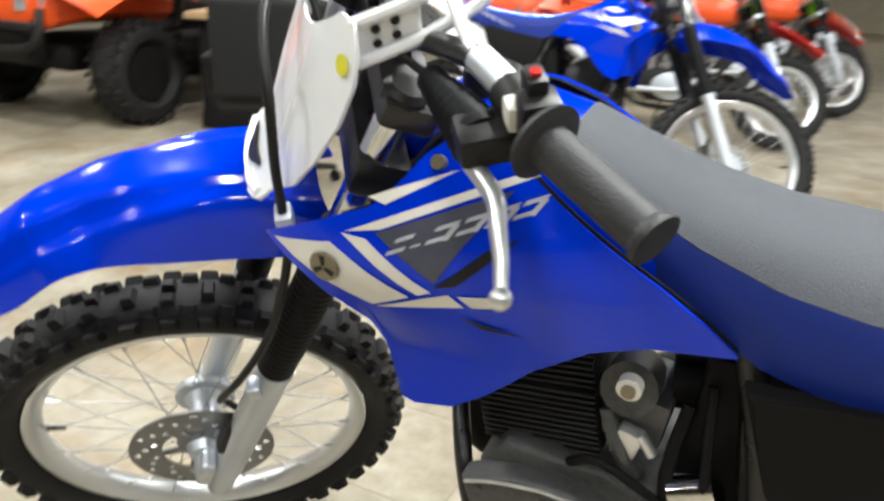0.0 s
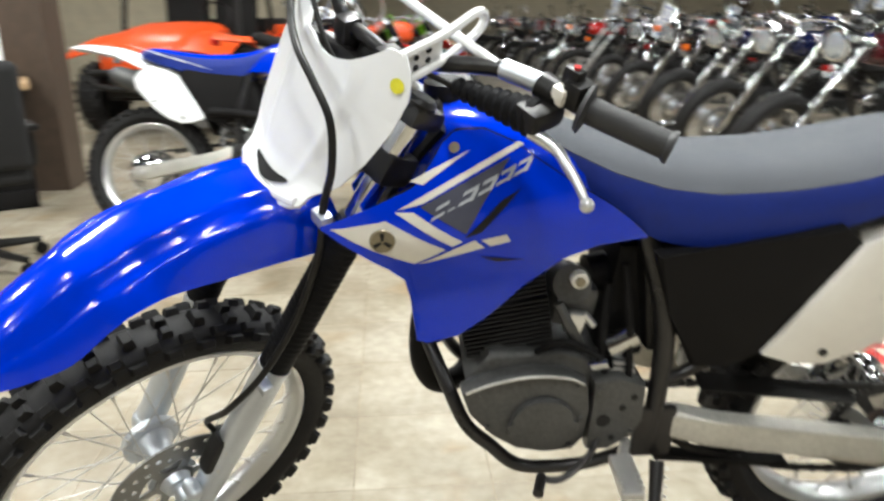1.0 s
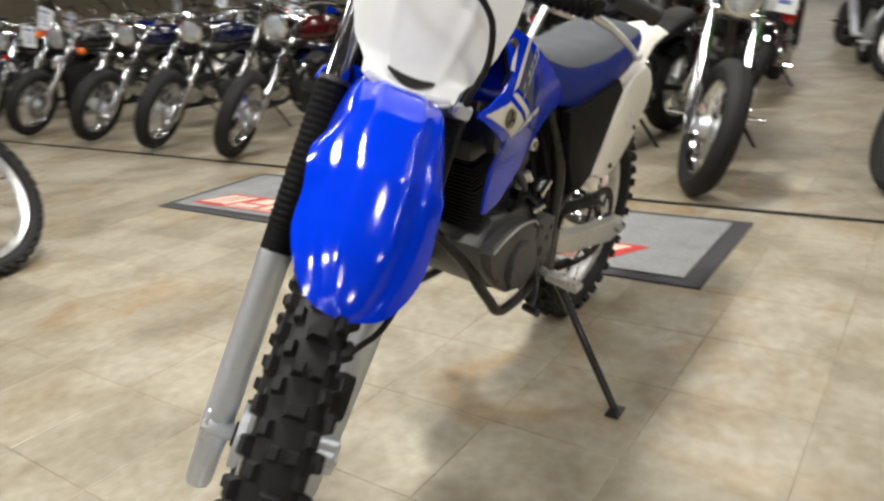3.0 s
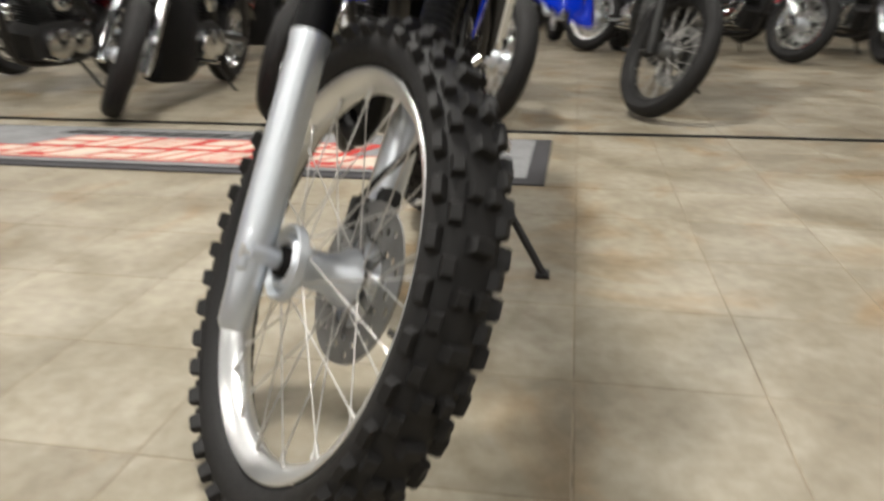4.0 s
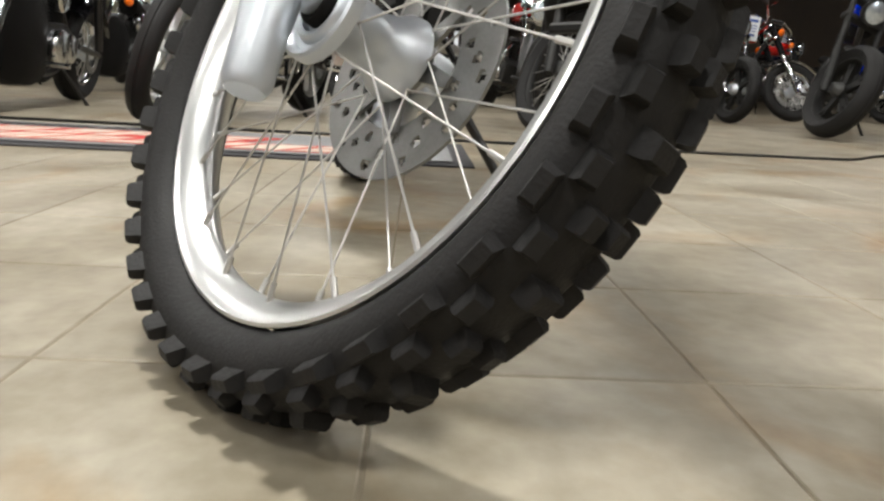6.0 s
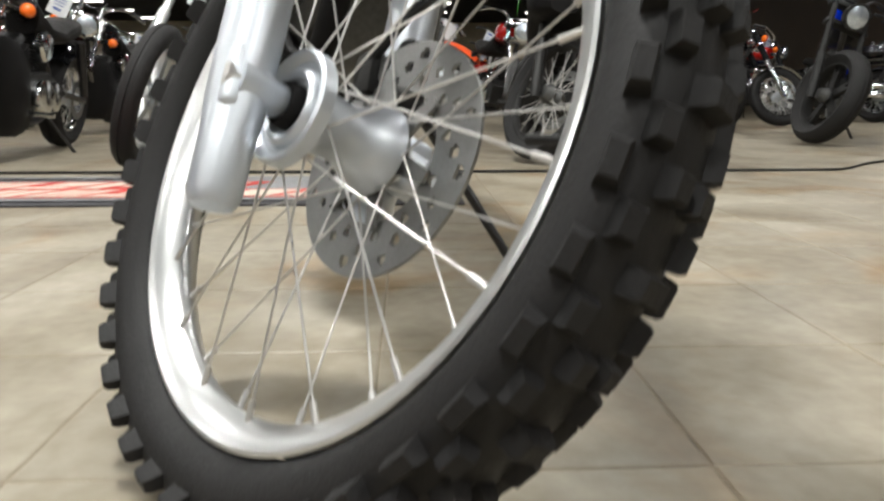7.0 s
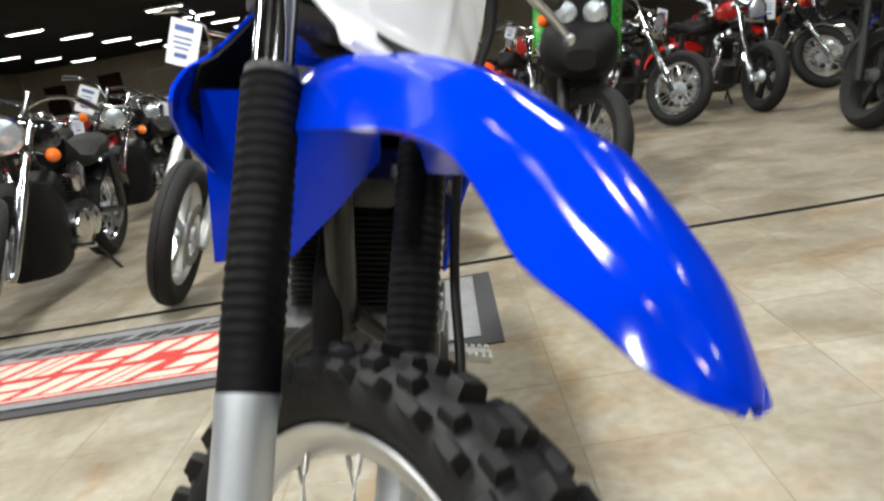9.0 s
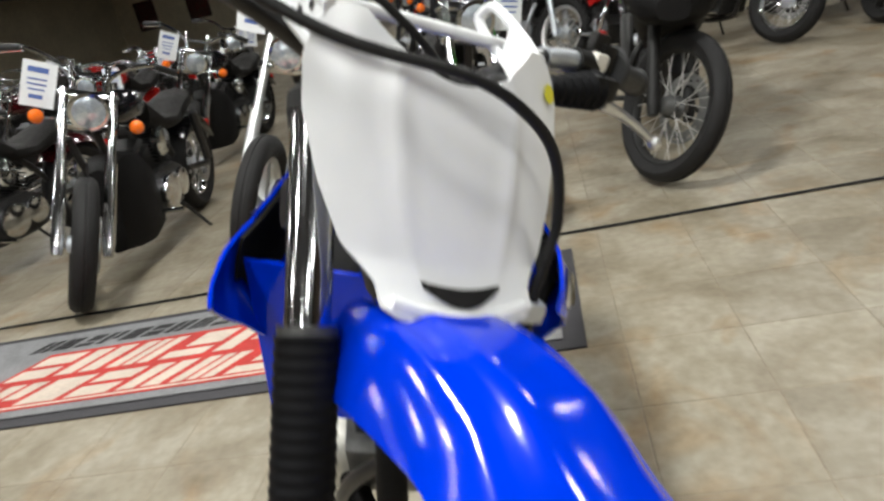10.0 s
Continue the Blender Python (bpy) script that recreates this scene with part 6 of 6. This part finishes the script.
# ---- sales corner: utility vehicle, counter, chair ----
def build_utility_vehicle(m):
    t = thing("utility_vehicle", m, "orange off-road utility vehicle with black bumper and roll cage", "utility vehicle")
    # local frame: x to the front, y to its left, z up, origin between the front wheels
    for x in (0.0, -1.95):
        for s in (-1, 1):
            xf = Matrix.Translation((x, s * 0.66, 0.34))
            w = part("wheel", lathe(bmesh.new(), [(0.03, 0.09), (0.10, 0.085), (0.155, 0.10), (0.17, 0.10), (0.17, -0.10), (0.10, -0.06), (0.03, -0.06)], 24), BLACK, t, xf=xf)
            blocks = []
            part("tyre", knobby_tyre(0.345, 0.17, 0.13, 4, 22, blocks), RUBBER, w, "chunky black tyre", xf=xf)
            tread_blocks(w, xf, blocks, False)
    bm = bmesh.new()
    ring_loft(bm, [(0.46, 0.62, 0.80, 0.30), (0.38, 0.58, 0.90, 0.44), (0.10, 0.62, 0.98, 0.48), (-0.30, 0.62, 1.04, 0.50), (-0.50, 0.60, 1.06, 0.52)], 16, 0.5)
    part("hood", bm, ORANGE, t, "orange plastic hood")
    for s in (-1, 1):
        bm = bmesh.new()
        sheet(bm, lambda u, v: (0.44 - 0.86 * u, s * (0.40 + 0.42 * v), 0.80 + 0.16 * math.sin(u * 2.6) - 0.10 * v * v), 12, 6, 0.01)
        part("front_wing", bm, ORANGE, t)
        bm = bmesh.new()
        sheet(bm, lambda u, v: (-1.45 - 0.90 * u, s * (0.52 + 0.30 * v), 0.86 + 0.14 * math.sin(u * 2.8) - 0.05 * v * v), 10, 6, 0.01)
        part("rear_wing", bm, ORANGE, t)
        bm = bmesh.new()
        box(bm, (0.05, 0.20, 0.09), pose(0.43, s * 0.27, 0.74, 0, 0, s * 18), 0.02)
        part("headlamp", bm, GLASS, t)
        bm = bmesh.new()
        tube(bm, [(-0.42, s * 0.60, 0.60), (-0.50, s * 0.62, 1.00), (-0.72, s * 0.56, 1.80), (-1.42, s * 0.56, 1.82), (-1.55, s * 0.62, 1.0), (-1.55, s * 0.62, 0.60)], 0.028, 8, per=4)
        tube(bm, [(-0.42, s * 0.62, 0.55), (-1.55, s * 0.62, 0.55)], 0.03, 8)
        part("roll_cage", bm, BLACK, t)
        part("seat", box(bmesh.new(), (0.50, 0.50, 0.16), pose(-1.05, s * 0.28, 0.68), 0.05), LEATHER, t)
        part("seat_back", box(bmesh.new(), (0.14, 0.48, 0.62), pose(-1.34, s * 0.28, 1.02, 0, -8, 0), 0.05), LEATHER, t)
    bm = bmesh.new()
    tube(bm, [(0.50, -0.42, 0.72), (0.58, -0.38, 0.50), (0.58, 0.38, 0.50), (0.50, 0.42, 0.72)], 0.03, 8, per=4)
    tube(bm, [(0.56, -0.44, 0.62), (0.56, 0.44, 0.62)], 0.03, 8)
    box(bm, (0.16, 0.60, 0.22), pose(0.46, 0, 0.50), 0.04)
    part("front_bumper", bm, BLACK, t, "black tubular bumper")
    part("chassis", box(bmesh.new(), (2.6, 0.86, 0.16), pose(-0.95, 0, 0.42), 0.04), BLACK_MATTE, t)
    part("roof", box(bmesh.new(), (0.95, 1.22, 0.05), pose(-1.08, 0, 1.86, 0, -1, 0), 0.02), ORANGE, t, "orange roof panel")
    part("cargo_bed", box(bmesh.new(), (0.85, 1.10, 0.28), pose(-1.98, 0, 0.94), 0.03), BLACK, t)
    bm = bmesh.new()
    for x in (0.0, -1.95):
        tube(bm, [(x, -0.62, 0.34), (x, 0.62, 0.34)], 0.035, 8)
    part("axle", bm, BLACK_MATTE, t)
    bm = bmesh.new()
    lathe(bm, [(0.16, 0.012), (0.175, 0.0), (0.16, -0.012)], 20, closed=True, xf=Matrix.Translation((-0.72, 0.28, 1.10)) @ pose(0, 0, 0, 0, 0, 90) @ pose(0, 0, 0, -25))
    part("steering_wheel", bm, BLACK, t)
    return t


utv = build_utility_vehicle(pose(-3.72, 2.62, 0, 0, 0, -88))
utv2 = copy_thing(utv, pose(-1.75, 6.3, 0, 0, 0, -100))


def build_counter():
    t = thing("sales_desk", pose(-2.30, 3.25, 0, 0, 0, 25), "sales desk with a light wooden top and dark front", "desk")
    part("body", box(bmesh.new(), (1.06, 0.55, 0.70), pose(0, 0, 0.35), 0.01), BLACK_MATTE, t)
    part("top", box(bmesh.new(), (1.18, 0.68, 0.045), pose(0, -0.02, 0.7245), 0.012), WOOD, t, "light wooden desk top")
    bm = bmesh.new()
    box(bm, (1.06, 0.03, 0.10), pose(0, -0.285, 0.06), 0.004)
    part("kick_board", bm, BLACK_MATTE, t)
    return t


build_counter()


def build_monitor():
    t = thing("monitor", pose(-2.42, 3.17, 0.747, 0, 0, 30), "lit computer monitor in a black frame on the desk", "monitor")
    part("frame", box(bmesh.new(), (0.54, 0.04, 0.35), pose(0, 0, 0.33), 0.008), BLACK, t)
    part("screen", box(bmesh.new(), (0.49, 0.006, 0.30), pose(0, -0.0225, 0.335), 0.001, 1), SCREEN, t, "glowing white screen")
    bm = bmesh.new()
    tube(bm, [(0, 0.02, 0.01), (0, 0.02, 0.18)], 0.022, 10)
    box(bm, (0.24, 0.18, 0.014), pose(0, 0.02, 0.007), 0.004)
    part("stand", bm, BLACK, t)
    return t


build_monitor()
sheet_of_paper = part("notice", box(bmesh.new(), (0.24, 0.004, 0.30), ID4, 0.001, 1), PAPER)
sheet_of_paper.matrix_basis = pose(-1.96, 3.36, 0.897, -6, 0, 26)
tagged(sheet_of_paper, "white paper notice standing on the sales desk", "notice")


def build_chair():
    t = thing("office_chair", pose(-1.45, 2.00, 0, 0, 0, 34), "black fabric office chair on a five-star base", "chair")
    bm = bmesh.new()
    box(bm, (0.54, 0.09, 0.46), pose(0, -0.24, 0.70, 8), 0.04, 3)
    part("backrest", bm, FABRIC, t)
    part("seat", box(bmesh.new(), (0.52, 0.50, 0.10), pose(0, 0.02, 0.45), 0.04, 3), FABRIC, t)
    for s in (-1, 1):
        bm = bmesh.new()
        tube(bm, [(s * 0.22, 0.0, 0.42), (s * 0.31, 0.0, 0.46), (s * 0.31, 0.0, 0.62)], 0.014, 8, per=3)
        box(bm, (0.06, 0.26, 0.03), pose(s * 0.31, 0.02, 0.63), 0.012)
        part("armrest", bm, BLACK, t)
    bm = bmesh.new()
    tube(bm, [(0, 0, 0.08), (0, 0, 0.42)], 0.028, 12)
    part("column", bm, BLACK, t)
    bm = bmesh.new()
    box(bm, (0.06, 0.05, 0.24), pose(0, -0.20, 0.52, 6), 0.01)
    part("back_bracket", bm, BLACK, t)
    for k in range(5):
        a = 2 * math.pi * k / 5 + 0.3
        d = Vector((math.cos(a), math.sin(a), 0))
        bm = bmesh.new()
        tube(bm, [d * 0.02 + Vector((0, 0, 0.11)), d * 0.30 + Vector((0, 0, 0.075))], [0.026, 0.016], 8)
        leg = part("base_leg", bm, BLACK, t)
        bm = bmesh.new()
        lathe(bm, [(0.0, 0.022), (0.024, 0.022), (0.029, 0.012), (0.029, -0.012), (0.024, -0.022), (0.0, -0.022)], 14, xf=Matrix.Translation(d * 0.30 + Vector((0, 0, 0.030))) @ Matrix.Rotation(a, 4, "Z") @ Matrix.Rotation(radians(0), 4, "Z"))
        tube(bm, [d * 0.30 + Vector((0, 0, 0.03)), d * 0.30 + Vector((0, 0, 0.085))], 0.008, 6)
        part("castor", bm, BLACK_MATTE, leg)
    return t


build_chair()


def build_poster(x, y, z, w, h, dark, tilt=0):
    t = thing("wall_poster", pose(x, y, z, 0, 0, tilt), "framed dark poster on the tan wall" if dark else "pale printed banner on the tan wall", "poster")
    part("frame", box(bmesh.new(), (0.05, w, h), ID4, 0.01), BLACK if dark else CREAM, t)
    part("print", box(bmesh.new(), (0.01, w - 0.16, h - 0.16), pose(-0.028, 0, 0)), MAROON if dark else WALL, t)


for y, z, w, h, dk in ((20.4, 2.7, 1.5, 2.0, True), (15.2, 2.8, 5.5, 1.4, False), (10.0, 2.8, 1.6, 1.8, True), (4.0, 2.8, 4.5, 1.2, False), (24.0, 2.6, 1.4, 1.8, True), (-2.0, 2.8, 1.6, 1.8, True)):
    build_poster(X1 - 0.03, y, z, w, h, dk)

# ---- floor tiles ----
TS, TX, TY = 0.3355, -0.003, -0.131
GAP = 0.0034


def tile_verts(cx, cy):
    h, b, z = (TS - GAP) / 2, 0.0018, 0.0
    return [(cx + sx * (h - k), cy + sy * (h - k), zz) for k, zz in ((0, -0.006), (0, z - 0.0009), (b, z)) for sx, sy in ((-1, -1), (1, -1), (1, 1), (-1, 1))]


TF = [(8, 9, 10, 11)] + [(r + k, r + (k + 1) % 4, r + 4 + (k + 1) % 4, r + 4 + k) for r in (0, 4) for k in range(4)]
tile_mesh = bpy.data.meshes.new("tile")
tile_mesh.from_pydata(tile_verts(0, 0), [], TF)
tile_mesh.materials.append(TILE)
far_v, far_f = [], []
for i in range(math.floor((X0 - TX) / TS), math.ceil((X1 - TX) / TS)):
    for j in range(math.floor((Y0 - TY) / TS), math.ceil((Y1 - TY) / TS)):
        cx, cy = TX + (i + 0.5) * TS, TY + (j + 0.5) * TS
        if cx > X1 or cx < X0 or cy < Y0 or cy > Y1:
            continue
        if -0.75 < cx < 3.6 and -2.3 < cy < 2.45:
            ob = new("tile", tile_mesh)
            ob.parent = floor_base
            ob.matrix_parent_inverse = floor_base.matrix_basis.inverted()
            ob.location = (cx, cy, 0)
        else:
            n = len(far_v)
            far_v += tile_verts(cx, cy)
            far_f += [tuple(n + q for q in f) for f in TF]
me = bpy.data.meshes.new("far_tiles")
me.from_pydata(far_v, [], far_f)
me.materials.append(TILE)
ft = new("far_tiles", me)
ft.parent = floor_base
ft.matrix_parent_inverse = floor_base.matrix_basis.inverted()
tagged(ft, kind="stuff")
